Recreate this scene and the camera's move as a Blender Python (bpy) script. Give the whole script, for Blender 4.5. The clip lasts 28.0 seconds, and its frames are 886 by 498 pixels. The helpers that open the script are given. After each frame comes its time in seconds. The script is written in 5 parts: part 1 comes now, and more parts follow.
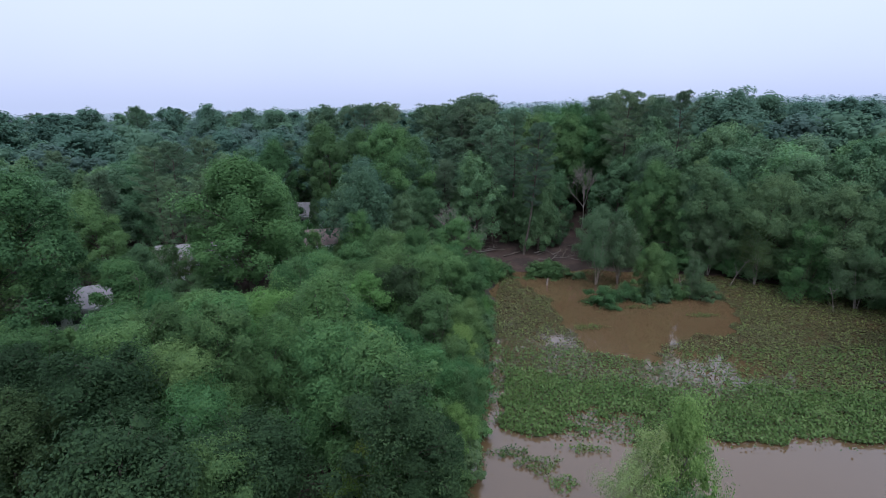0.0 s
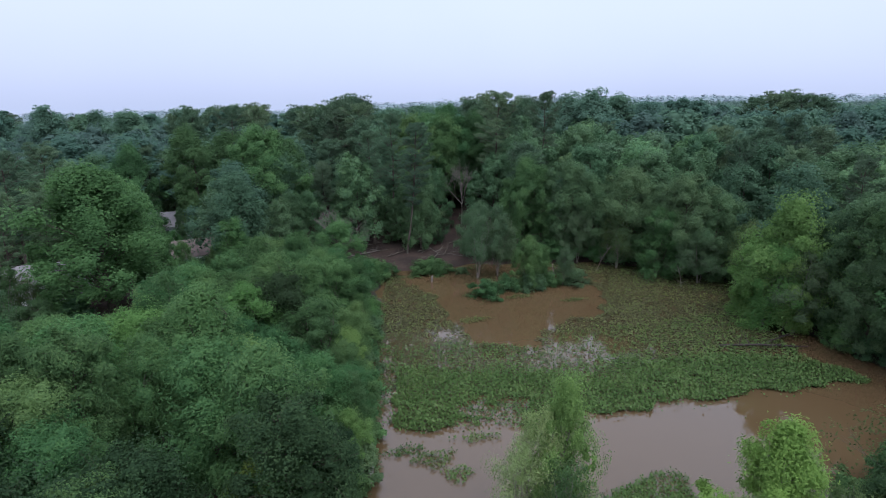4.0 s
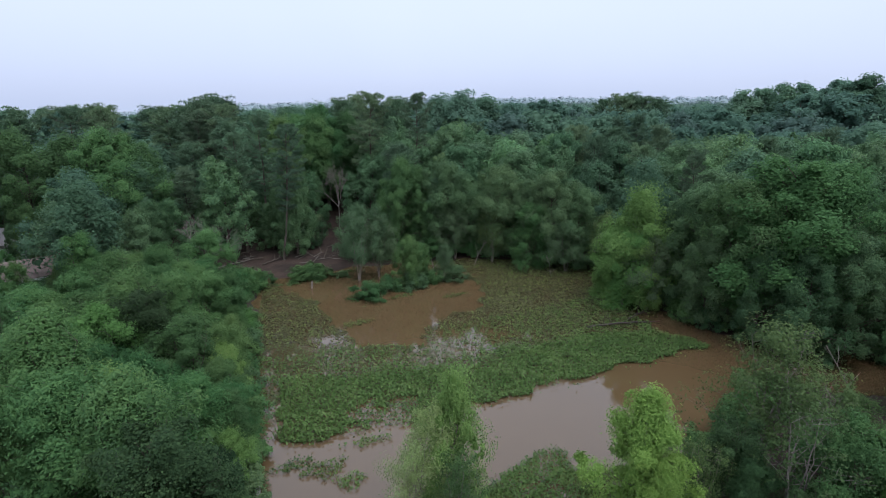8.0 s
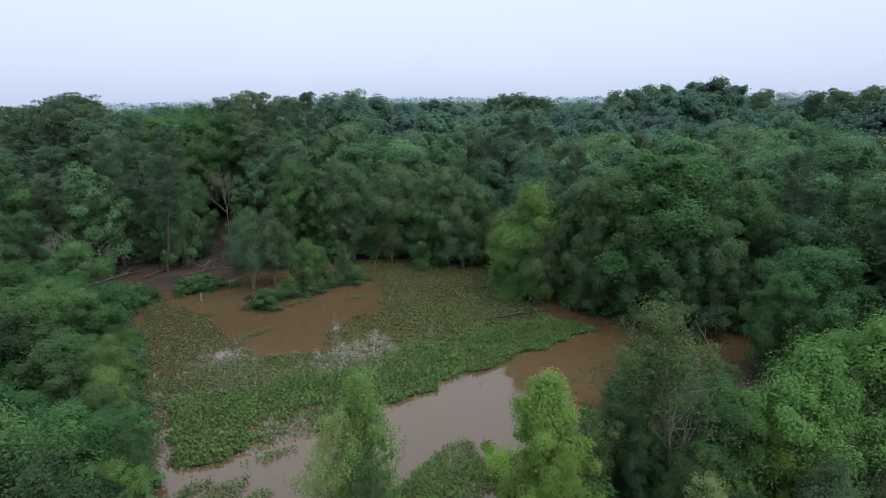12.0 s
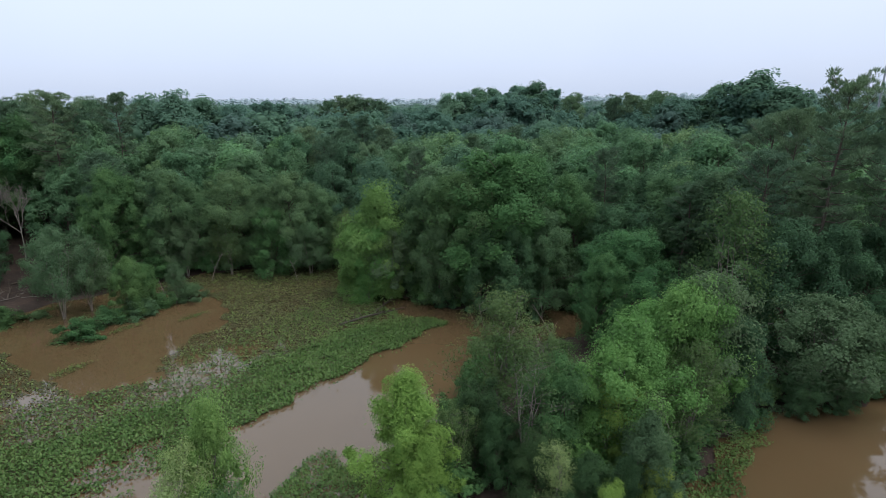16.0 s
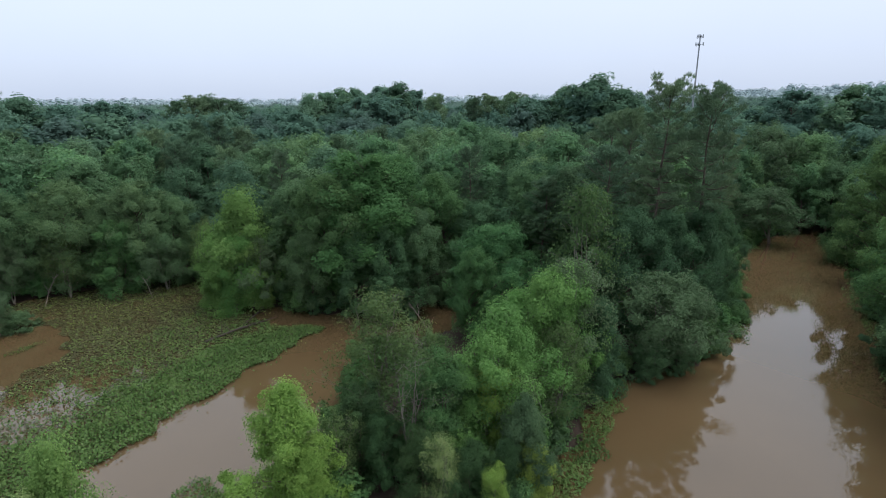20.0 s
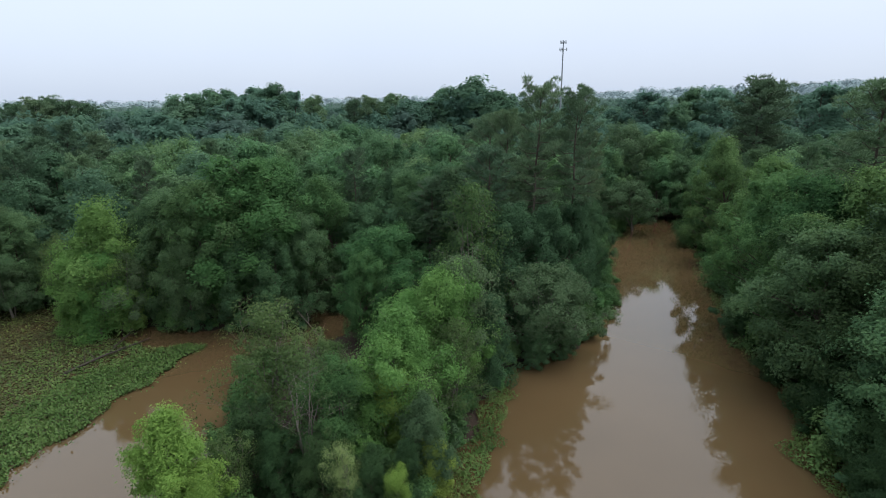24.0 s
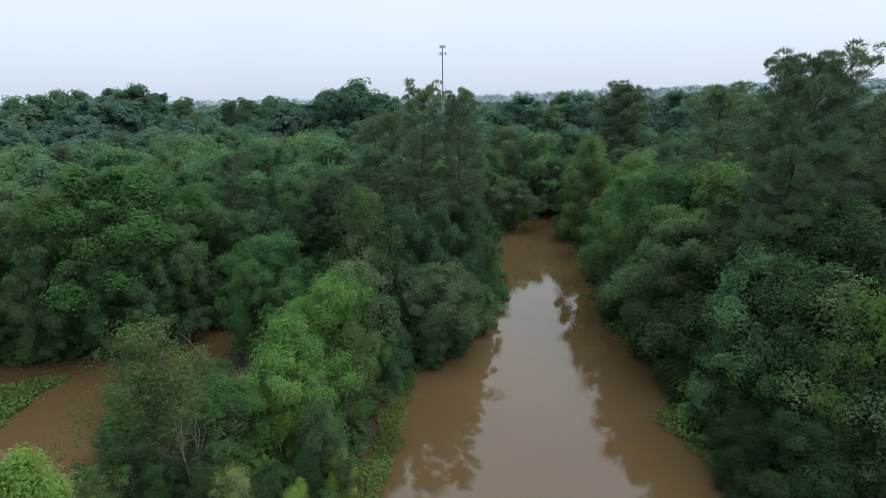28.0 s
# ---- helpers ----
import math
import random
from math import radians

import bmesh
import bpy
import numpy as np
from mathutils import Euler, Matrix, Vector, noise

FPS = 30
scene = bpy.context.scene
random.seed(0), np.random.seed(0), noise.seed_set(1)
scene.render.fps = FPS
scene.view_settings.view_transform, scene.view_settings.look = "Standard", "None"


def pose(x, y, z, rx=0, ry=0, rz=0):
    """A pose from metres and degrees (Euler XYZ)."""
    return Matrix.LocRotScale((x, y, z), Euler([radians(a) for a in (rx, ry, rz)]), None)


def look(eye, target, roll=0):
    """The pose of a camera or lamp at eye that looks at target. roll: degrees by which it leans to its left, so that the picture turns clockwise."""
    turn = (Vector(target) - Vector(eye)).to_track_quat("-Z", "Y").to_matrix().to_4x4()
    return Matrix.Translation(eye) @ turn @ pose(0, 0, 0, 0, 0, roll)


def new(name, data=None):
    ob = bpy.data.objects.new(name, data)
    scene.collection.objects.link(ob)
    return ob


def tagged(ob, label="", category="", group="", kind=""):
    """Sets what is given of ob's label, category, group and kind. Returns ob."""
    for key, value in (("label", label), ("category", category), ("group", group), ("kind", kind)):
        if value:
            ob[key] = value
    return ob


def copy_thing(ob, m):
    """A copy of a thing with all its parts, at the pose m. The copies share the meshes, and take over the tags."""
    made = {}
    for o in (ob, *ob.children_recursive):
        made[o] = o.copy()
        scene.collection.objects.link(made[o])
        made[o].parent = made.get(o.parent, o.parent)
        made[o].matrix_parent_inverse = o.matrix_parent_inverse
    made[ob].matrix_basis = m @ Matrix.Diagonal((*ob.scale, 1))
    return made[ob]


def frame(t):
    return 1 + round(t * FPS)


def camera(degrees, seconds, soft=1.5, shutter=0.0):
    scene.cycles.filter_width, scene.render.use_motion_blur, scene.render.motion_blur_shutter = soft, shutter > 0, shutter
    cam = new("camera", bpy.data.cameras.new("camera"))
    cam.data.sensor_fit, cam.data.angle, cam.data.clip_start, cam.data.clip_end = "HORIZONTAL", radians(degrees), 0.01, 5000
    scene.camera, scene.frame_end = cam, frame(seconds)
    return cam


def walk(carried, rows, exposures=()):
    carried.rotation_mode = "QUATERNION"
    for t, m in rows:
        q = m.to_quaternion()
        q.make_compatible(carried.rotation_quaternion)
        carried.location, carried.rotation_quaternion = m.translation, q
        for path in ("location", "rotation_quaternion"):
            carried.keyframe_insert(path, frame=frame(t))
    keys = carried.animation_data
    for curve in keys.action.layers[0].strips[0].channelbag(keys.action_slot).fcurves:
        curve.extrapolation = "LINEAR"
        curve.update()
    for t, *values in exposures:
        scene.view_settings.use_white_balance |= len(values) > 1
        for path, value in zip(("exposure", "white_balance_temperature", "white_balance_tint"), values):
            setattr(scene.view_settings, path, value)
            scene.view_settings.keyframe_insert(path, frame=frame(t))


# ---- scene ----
cam = camera(78.53, 28.0, soft=0.75)
PATH = [
    (0, pose(0, 0, 22, 75.03, 0.33, 0.00)),
    (0.5, pose(0, 0, 22, 75.02, 0.32, -0.90)),
    (1, pose(0, 0, 22, 75.02, 0.31, -2.37)),
    (1.5, pose(0, 0, 22, 75.03, 0.33, -3.65)),
    (2, pose(0, 0, 22, 75.00, 0.36, -5.67)),
    (2.5, pose(0, 0, 22, 75.03, 0.41, -7.12)),
    (3, pose(0, 0, 22, 75.04, 0.46, -8.59)),
    (3.5, pose(0, 0, 22, 75.02, 0.50, -10.51)),
    (4, pose(0, 0, 22, 74.99, 0.49, -12.74)),
    (4.5, pose(0, 0, 22, 74.99, 0.48, -14.75)),
    (6.5, pose(0, 0, 22, 74.97, 0.51, -20.99)),
    (7, pose(0, 0, 22, 75.00, 0.42, -22.78)),
    (7.5, pose(0, 0, 22, 75.01, 0.45, -24.42)),
    (8, pose(0, 0, 22, 74.98, 0.39, -25.78)),
    (8.5, pose(0, 0, 22, 74.98, 0.36, -27.32)),
    (9, pose(0, 0, 22, 74.96, 0.25, -28.41)),
    (9.5, pose(0, 0, 22, 74.97, 0.30, -29.54)),
    (10, pose(0, 0, 22, 74.98, 0.26, -30.64)),
    (10.5, pose(0, 0, 22, 74.96, 0.28, -32.01)),
    (11, pose(0, 0, 22, 74.95, 0.23, -33.38)),
    (11.5, pose(0, 0, 22, 74.91, 0.35, -34.93)),
    (13.5, pose(0, 0, 22, 74.92, 0.32, -43.64)),
    (14, pose(0, 0, 22, 74.92, 0.36, -45.98)),
    (14.5, pose(0, 0, 22, 74.94, 0.32, -48.14)),
    (15, pose(0, 0, 22, 74.95, 0.25, -49.82)),
    (15.5, pose(0, 0, 22, 74.93, 0.34, -51.61)),
    (16, pose(0, 0, 22, 74.97, 0.30, -53.34)),
    (16.5, pose(0, 0, 22, 74.94, 0.38, -55.07)),
    (17, pose(0, 0, 22, 74.96, 0.41, -56.95)),
    (17.5, pose(0, 0, 22, 74.94, 0.46, -58.85)),
    (18, pose(0, 0, 22, 74.89, 0.44, -60.48)),
    (18.5, pose(0, 0, 22, 74.88, 0.45, -62.03)),
    (19, pose(0, 0, 22, 74.92, 0.40, -63.58)),
    (19.5, pose(0, 0, 22, 74.95, 0.33, -65.42)),
    (20, pose(0, 0, 22, 74.94, 0.29, -67.19)),
    (20.5, pose(0, 0, 22, 74.94, 0.32, -68.33)),
    (21, pose(0, 0, 22, 74.95, 0.36, -69.95)),
    (21.5, pose(0, 0, 22, 74.97, 0.39, -71.87)),
    (23.5, pose(0, 0, 22, 74.99, 0.42, -77.56)),
    (24, pose(0, 0, 22, 75.02, 0.43, -79.36)),
    (24.5, pose(0, 0, 22, 75.04, 0.40, -80.98)),
    (25, pose(0, 0, 22, 75.04, 0.39, -82.16)),
    (25.5, pose(0, 0, 22, 75.06, 0.38, -83.78)),
    (26, pose(0, 0, 22, 75.09, 0.39, -85.65)),
    (26.5, pose(0, 0, 22, 75.09, 0.40, -87.47)),
    (27, pose(0, 0, 22, 75.14, 0.42, -88.88)),
    (27.5, pose(0, 0, 22, 75.17, 0.36, -90.37)),
    (28, pose(0, 0, 22, 75.22, 0.38, -91.22)),
]
EXPOSURES = [(0.0, 0.0, 5720, 20), (10.0, 0.02, 6080, 14), (20.0, 0.04, 6300, 10), (28.0, 0.06, 6520, 7)]
walk(cam, PATH, EXPOSURES)

# ---------------------------------------------------------------- world and sun
world = bpy.data.worlds.new("overcast_sky")
scene.world = world
world.use_nodes = True
wt = world.node_tree
wt.nodes.clear()
sky = wt.nodes.new("ShaderNodeTexSky")
sky.sky_type = "NISHITA"
sky.sun_disc = False
sky.sun_elevation = radians(48)
sky.sun_rotation = radians(200)
sky.air_density, sky.dust_density, sky.ozone_density = 1.0, 3.0, 2.0
bg_sky = wt.nodes.new("ShaderNodeBackground")
bg_sky.inputs["Strength"].default_value = 0.03
cloud_bg = wt.nodes.new("ShaderNodeBackground")
coord = wt.nodes.new("ShaderNodeTexCoord")
sep = wt.nodes.new("ShaderNodeSeparateXYZ")
ramp = wt.nodes.new("ShaderNodeValToRGB")
ramp.color_ramp.elements[0].position = 0.0
ramp.color_ramp.elements[0].color = (0.565, 0.64, 0.785, 1)
ramp.color_ramp.elements[1].position = 0.38
ramp.color_ramp.elements[1].color = (0.85, 0.92, 1.01, 1)
mid_el = ramp.color_ramp.elements.new(0.14)
mid_el.color = (0.70, 0.76, 0.915, 1)
cloud_noise = wt.nodes.new("ShaderNodeTexNoise")
cloud_noise.inputs["Scale"].default_value = 2.2
cloud_noise.inputs["Detail"].default_value = 5.0
cloud_mix = wt.nodes.new("ShaderNodeMixRGB")
cloud_mix.blend_type = "SOFT_LIGHT"
cloud_mix.inputs["Fac"].default_value = 0.22
add = wt.nodes.new("ShaderNodeAddShader")
wout = wt.nodes.new("ShaderNodeOutputWorld")
wt.links.new(coord.outputs["Generated"], sep.inputs[0])
wt.links.new(sep.outputs["Z"], ramp.inputs["Fac"])
wt.links.new(coord.outputs["Generated"], cloud_noise.inputs["Vector"])
wt.links.new(ramp.outputs["Color"], cloud_mix.inputs["Color1"])
wt.links.new(cloud_noise.outputs["Fac"], cloud_mix.inputs["Color2"])
wt.links.new(cloud_mix.outputs["Color"], cloud_bg.inputs["Color"])
wt.links.new(sky.outputs["Color"], bg_sky.inputs["Color"])
wt.links.new(bg_sky.outputs[0], add.inputs[0])
wt.links.new(cloud_bg.outputs[0], add.inputs[1])
wt.links.new(add.outputs[0], wout.inputs["Surface"])

sun_data = bpy.data.lights.new("sun", "SUN")
sun_data.energy, sun_data.angle, sun_data.color = 2.2, radians(60), (1.0, 0.98, 0.95)
sun = new("sun", sun_data)
sun.matrix_world = look((20, -35, 80), (0, 0, 0))


# ---------------------------------------------------------------- materials
def mat(name):
    m = bpy.data.materials.new(name)
    m.use_nodes = True
    nt = m.node_tree
    return m, nt, nt.nodes["Principled BSDF"], nt.nodes["Material Output"]


def ramp_node(nt, stops):
    r = nt.nodes.new("ShaderNodeValToRGB")
    els = r.color_ramp.elements
    els[0].position, els[0].color = stops[0][0], (*stops[0][1], 1)
    els[1].position, els[1].color = stops[-1][0], (*stops[-1][1], 1)
    for p, c in stops[1:-1]:
        els.new(p).color = (*c, 1)
    return r


def noise_node(nt, scale, detail=3.0, rough=0.55, world_space=False):
    n = nt.nodes.new("ShaderNodeTexNoise")
    n.inputs["Scale"].default_value = scale
    n.inputs["Detail"].default_value = detail
    n.inputs["Roughness"].default_value = rough
    if world_space:
        p = nt.nodes.new("ShaderNodeNewGeometry")
        nt.links.new(p.outputs["Position"], n.inputs["Vector"])
    else:
        c = nt.nodes.new("ShaderNodeTexCoord")
        nt.links.new(c.outputs["Object"], n.inputs["Vector"])
    return n


def leaf_material(name, dark, mid, light, translucency=0.45, tree_spread=0.55, rough=0.7, patch=0.4, speck=0.44, gloss=0.10):
    """Foliage: colour varies leaf by leaf, in patches of a metre or two, and from tree to tree."""
    m, nt, b, out = mat(name)
    L = nt.links.new
    geo = nt.nodes.new("ShaderNodeNewGeometry")
    info = nt.nodes.new("ShaderNodeObjectInfo")
    n1 = noise_node(nt, patch, 2.0)
    mix1 = nt.nodes.new("ShaderNodeMath")
    mix1.operation = "MULTIPLY_ADD"
    mix1.inputs[1].default_value, mix1.inputs[2].default_value = speck, 0.25 - speck / 2
    L(geo.outputs["Random Per Island"], mix1.inputs[0])
    add1 = nt.nodes.new("ShaderNodeMath")
    add1.operation = "MULTIPLY_ADD"
    add1.inputs[1].default_value = 0.75
    L(n1.outputs["Fac"], add1.inputs[0])
    L(mix1.outputs[0], add1.inputs[2])
    sub = nt.nodes.new("ShaderNodeMath")
    sub.operation = "MULTIPLY_ADD"
    sub.inputs[1].default_value = tree_spread
    L(info.outputs["Random"], sub.inputs[0])
    off = nt.nodes.new("ShaderNodeMath")
    off.operation = "SUBTRACT"
    off.inputs[1].default_value = 0.12 + tree_spread / 2
    L(add1.outputs[0], off.inputs[0])
    L(off.outputs[0], sub.inputs[2])
    r = ramp_node(nt, [(0.12, tuple(0.75 * p + 0.25 * q for p, q in zip(dark, mid))), (0.5, mid), (0.92, light)])
    L(sub.outputs[0], r.inputs["Fac"])
    hsv = nt.nodes.new("ShaderNodeHueSaturation")
    mr = nt.nodes.new("ShaderNodeMapRange")
    mr.inputs["To Min"].default_value, mr.inputs["To Max"].default_value = 0.472, 0.508
    wn = nt.nodes.new("ShaderNodeTexWhiteNoise")
    wn.noise_dimensions = "1D"
    L(info.outputs["Random"], wn.inputs["W"])
    L(wn.outputs["Value"], mr.inputs["Value"])
    L(mr.outputs[0], hsv.inputs["Hue"])
    hsv.inputs["Saturation"].default_value = 0.87
    L(r.outputs["Color"], hsv.inputs["Color"])
    L(hsv.outputs["Color"], b.inputs["Base Color"])
    b.inputs["Roughness"].default_value = rough
    b.inputs["Specular IOR Level"].default_value = gloss
    tr = nt.nodes.new("ShaderNodeBsdfTranslucent")
    L(hsv.outputs["Color"], tr.inputs["Color"])
    mx = nt.nodes.new("ShaderNodeMixShader")
    mx.inputs["Fac"].default_value = translucency
    L(b.outputs[0], mx.inputs[1])
    L(tr.outputs[0], mx.inputs[2])
    L(mx.outputs[0], out.inputs["Surface"])
    return m


def mixed_material(name, stops, scale=1.0, rough=0.85, bump=0.3, bump_scale=8.0, bump_dist=0.05, fine=0.35, spec=0.3, metal=0.0):
    """Two-scale noise through a colour ramp, with a fine bump."""
    m, nt, b, out = mat(name)
    L = nt.links.new
    n1 = noise_node(nt, scale, 4.0)
    n2 = noise_node(nt, scale * 9.0, 3.0, 0.65)
    mx = nt.nodes.new("ShaderNodeMixRGB")
    mx.inputs["Fac"].default_value = fine
    L(n1.outputs["Fac"], mx.inputs["Color1"])
    L(n2.outputs["Fac"], mx.inputs["Color2"])
    r = ramp_node(nt, stops)
    L(mx.outputs["Color"], r.inputs["Fac"])
    L(r.outputs["Color"], b.inputs["Base Color"])
    n3 = noise_node(nt, bump_scale, 4.0, 0.6)
    bp = nt.nodes.new("ShaderNodeBump")
    bp.inputs["Strength"].default_value = bump
    bp.inputs["Distance"].default_value = bump_dist
    L(n3.outputs["Fac"], bp.inputs["Height"])
    L(bp.outputs["Normal"], b.inputs["Normal"])
    b.inputs["Roughness"].default_value = rough
    b.inputs["Specular IOR Level"].default_value = spec
    b.inputs["Metallic"].default_value = metal
    return m


LEAF_OAK = leaf_material("oak_leaves", (0.035, 0.099, 0.036), (0.070, 0.192, 0.055), (0.133, 0.295, 0.074))
LEAF_DARK = leaf_material("shade_leaves", (0.043, 0.103, 0.050), (0.075, 0.175, 0.068), (0.129, 0.260, 0.090))
LEAF_WILLOW = leaf_material("willow_leaves", (0.034, 0.109, 0.035), (0.065, 0.187, 0.050), (0.118, 0.268, 0.064))
LEAF_LIME = leaf_material("young_leaves", (0.110, 0.221, 0.026), (0.179, 0.333, 0.038), (0.258, 0.422, 0.054), tree_spread=0.15, translucency=0.45)
LEAF_BRIGHT = leaf_material("light_leaves", (0.063, 0.170, 0.034), (0.110, 0.270, 0.050), (0.171, 0.364, 0.067), tree_spread=0.3)
LEAF_SUNNY = leaf_material("light_oak_leaves", (0.043, 0.122, 0.033), (0.076, 0.202, 0.050), (0.128, 0.287, 0.067), tree_spread=0.3)
LEAF_PLUME = leaf_material("feathery_leaves", (0.146, 0.255, 0.076), (0.218, 0.363, 0.105), (0.306, 0.457, 0.142), tree_spread=0.3, translucency=0.45)
LEAF_GREY = leaf_material("grey_leaves", (0.057, 0.117, 0.052), (0.091, 0.171, 0.072), (0.131, 0.225, 0.099), tree_spread=0.25)
NEEDLE = leaf_material("pine_needles", (0.059, 0.112, 0.065), (0.092, 0.178, 0.089), (0.145, 0.248, 0.107), translucency=0.15, speck=0.15)
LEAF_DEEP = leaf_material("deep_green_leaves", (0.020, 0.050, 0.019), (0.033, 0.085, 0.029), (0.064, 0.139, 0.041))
# mid-distance trees: slight aerial haze in the colour, bluer and paler than near oaks
LEAF_MID_HAZE = leaf_material("mid_haze_leaves", (0.056, 0.139, 0.064), (0.102, 0.236, 0.097), (0.172, 0.339, 0.121))
LEAF_MID_DARK_HAZE = leaf_material("dark_mid_haze_leaves", (0.058, 0.130, 0.078), (0.091, 0.201, 0.109), (0.151, 0.290, 0.138))
LEAF_WISPY = leaf_material("thin_leaves", (0.039, 0.089, 0.026), (0.068, 0.148, 0.040), (0.115, 0.212, 0.055), tree_spread=0.3)
# far crowns: blue and pale added to the greens to stand for haze
LEAF_FAR_DARK_HAZE = leaf_material("hazed_far_needles", (0.079, 0.146, 0.120), (0.122, 0.219, 0.167), (0.183, 0.308, 0.210), translucency=0.5, patch=0.13, speck=0.06, rough=0.9, gloss=0.08)
LEAF_FAR_LIGHT_HAZE = leaf_material("hazed_far_light_leaves", (0.081, 0.175, 0.120), (0.127, 0.250, 0.162), (0.177, 0.317, 0.194), translucency=0.5, patch=0.13, speck=0.06, rough=0.9, gloss=0.08)
LEAF_FAR_HAZE = leaf_material("hazed_far_leaves", (0.063, 0.143, 0.110), (0.108, 0.228, 0.160), (0.169, 0.319, 0.201), translucency=0.5, patch=0.13, speck=0.06, rough=0.9, gloss=0.08)
# farthest woods: distance haze painted into the leaves as pale blue-grey
LEAF_HAZE = leaf_material("hazed_leaves", (0.092, 0.163, 0.136), (0.139, 0.228, 0.183), (0.185, 0.287, 0.216), translucency=0.5, patch=0.06, speck=0.06, rough=0.9, gloss=0.08)
LEAF_HAZE_BLUE = leaf_material("blue_hazed_leaves", (0.225, 0.292, 0.320), (0.256, 0.328, 0.356), (0.288, 0.364, 0.388), translucency=0.1, patch=0.02, speck=0.1, rough=0.9, gloss=0.08)
LEAF_LILY = leaf_material("lily_leaves", (0.036, 0.079, 0.015), (0.074, 0.145, 0.026), (0.135, 0.212, 0.046), translucency=0.2, rough=0.4, patch=0.35, speck=0.4)
LEAF_PAD = leaf_material("old_lily_pads", (0.050, 0.055, 0.021), (0.076, 0.088, 0.031), (0.117, 0.131, 0.049), translucency=0.1, rough=0.35, patch=0.3, speck=0.4)
BARK = mixed_material("grey_brown_bark", [(0.3, (0.045, 0.035, 0.028)), (0.55, (0.10, 0.082, 0.066)), (0.75, (0.17, 0.145, 0.12))], 3.0, 0.9, 0.7, 14.0, 0.03)
BARK_DARK = mixed_material("dark_pine_bark", [(0.3, (0.028, 0.024, 0.021)), (0.55, (0.058, 0.048, 0.042)), (0.75, (0.10, 0.085, 0.074))], 3.0, 0.9, 0.7, 14.0, 0.03)
BARK_PALE = mixed_material("pale_bark", [(0.3, (0.10, 0.088, 0.076)), (0.55, (0.20, 0.18, 0.155)), (0.75, (0.31, 0.285, 0.25))], 3.0, 0.85, 0.5, 12.0, 0.02)
SOIL = mixed_material("forest_floor", [(0.3, (0.016, 0.012, 0.009)), (0.48, (0.034, 0.024, 0.018)), (0.6, (0.055, 0.036, 0.027)), (0.72, (0.034, 0.048, 0.018))], 0.35, 0.95, 0.6, 3.0, 0.15)
CONCRETE = mixed_material("weathered_stone", [(0.3, (0.24, 0.23, 0.21)), (0.7, (0.42, 0.41, 0.38))], 2.0, 0.9, 0.4, 9.0, 0.03)
METAL_ROOF = mixed_material("weathered_roof", [(0.3, (0.17, 0.16, 0.16)), (0.7, (0.30, 0.29, 0.29))], 0.8, 0.6, 0.2, 6.0, 0.02)
SHINGLE = mixed_material("brown_shingles", [(0.3, (0.11, 0.085, 0.075)), (0.7, (0.20, 0.16, 0.145))], 1.2, 0.9, 0.4, 7.0, 0.03)
SIDING = mixed_material("white_siding", [(0.3, (0.52, 0.53, 0.54)), (0.7, (0.70, 0.71, 0.72))], 1.0, 0.7, 0.1, 6.0, 0.01)
STEEL = mixed_material("galvanised_steel", [(0.3, (0.22, 0.24, 0.27)), (0.7, (0.33, 0.35, 0.38))], 1.5, 0.5, 0.1, 5.0, 0.01, metal=0.4)
PANEL = mixed_material("antenna_panel", [(0.3, (0.45, 0.47, 0.50)), (0.7, (0.58, 0.6, 0.62))], 1.5, 0.6, 0.1, 5.0, 0.01)
GLASS_DARK = mixed_material("window_glass", [(0.3, (0.02, 0.025, 0.03)), (0.7, (0.04, 0.045, 0.05))], 1.0, 0.08, 0.02, 2.0, 0.005, spec=0.6)


def water_material():
    m, nt, b, out = mat("muddy_water")
    L = nt.links.new
    n1 = noise_node(nt, 0.035, 4.0, 0.5)
    r = ramp_node(nt, [(0.3, (0.085, 0.055, 0.027)), (0.5, (0.101, 0.066, 0.032)), (0.7, (0.119, 0.078, 0.039))])
    L(n1.outputs["Fac"], r.inputs["Fac"])
    L(r.outputs["Color"], b.inputs["Base Color"])
    b.inputs["Roughness"].default_value = 0.035
    b.inputs["IOR"].default_value = 1.75
    n2 = noise_node(nt, 0.5, 3.0, 0.5)
    bp = nt.nodes.new("ShaderNodeBump")
    bp.inputs["Strength"].default_value = 0.05
    bp.inputs["Distance"].default_value = 0.05
    L(n2.outputs["Fac"], bp.inputs["Height"])
    L(bp.outputs["Normal"], b.inputs["Normal"])
    return m


WATER = water_material()


# ---------------------------------------------------------------- mesh helpers
def raw_mesh(name, verts, faces, material, smooth=False):
    """verts: array (n, 3); faces: array (m, 3) or (m, 4)."""
    verts, faces = np.asarray(verts, float), np.asarray(faces, int)
    me = bpy.data.meshes.new(name)
    k = faces.shape[1]
    me.vertices.add(len(verts))
    me.vertices.foreach_set("co", verts.ravel())
    me.loops.add(faces.size)
    me.loops.foreach_set("vertex_index", faces.ravel())
    me.polygons.add(len(faces))
    me.polygons.foreach_set("loop_start", np.arange(len(faces)) * k)
    me.polygons.foreach_set("loop_total", np.full(len(faces), k))
    me.materials.append(material)
    me.update(calc_edges=True)
    me.validate()
    if smooth:
        me.polygons.foreach_set("use_smooth", np.ones(len(faces), bool))
    return me


def mesh_part(name, me, parent, label=""):
    ob = new(name, me)
    ob.parent = parent
    if label:
        ob["label"] = label
    return ob


def part(name, bm, material, parent, label=""):
    me = bpy.data.meshes.new(name)
    bm.to_mesh(me)
    bm.free()
    me.materials.append(material)
    return mesh_part(name, me, parent, label)


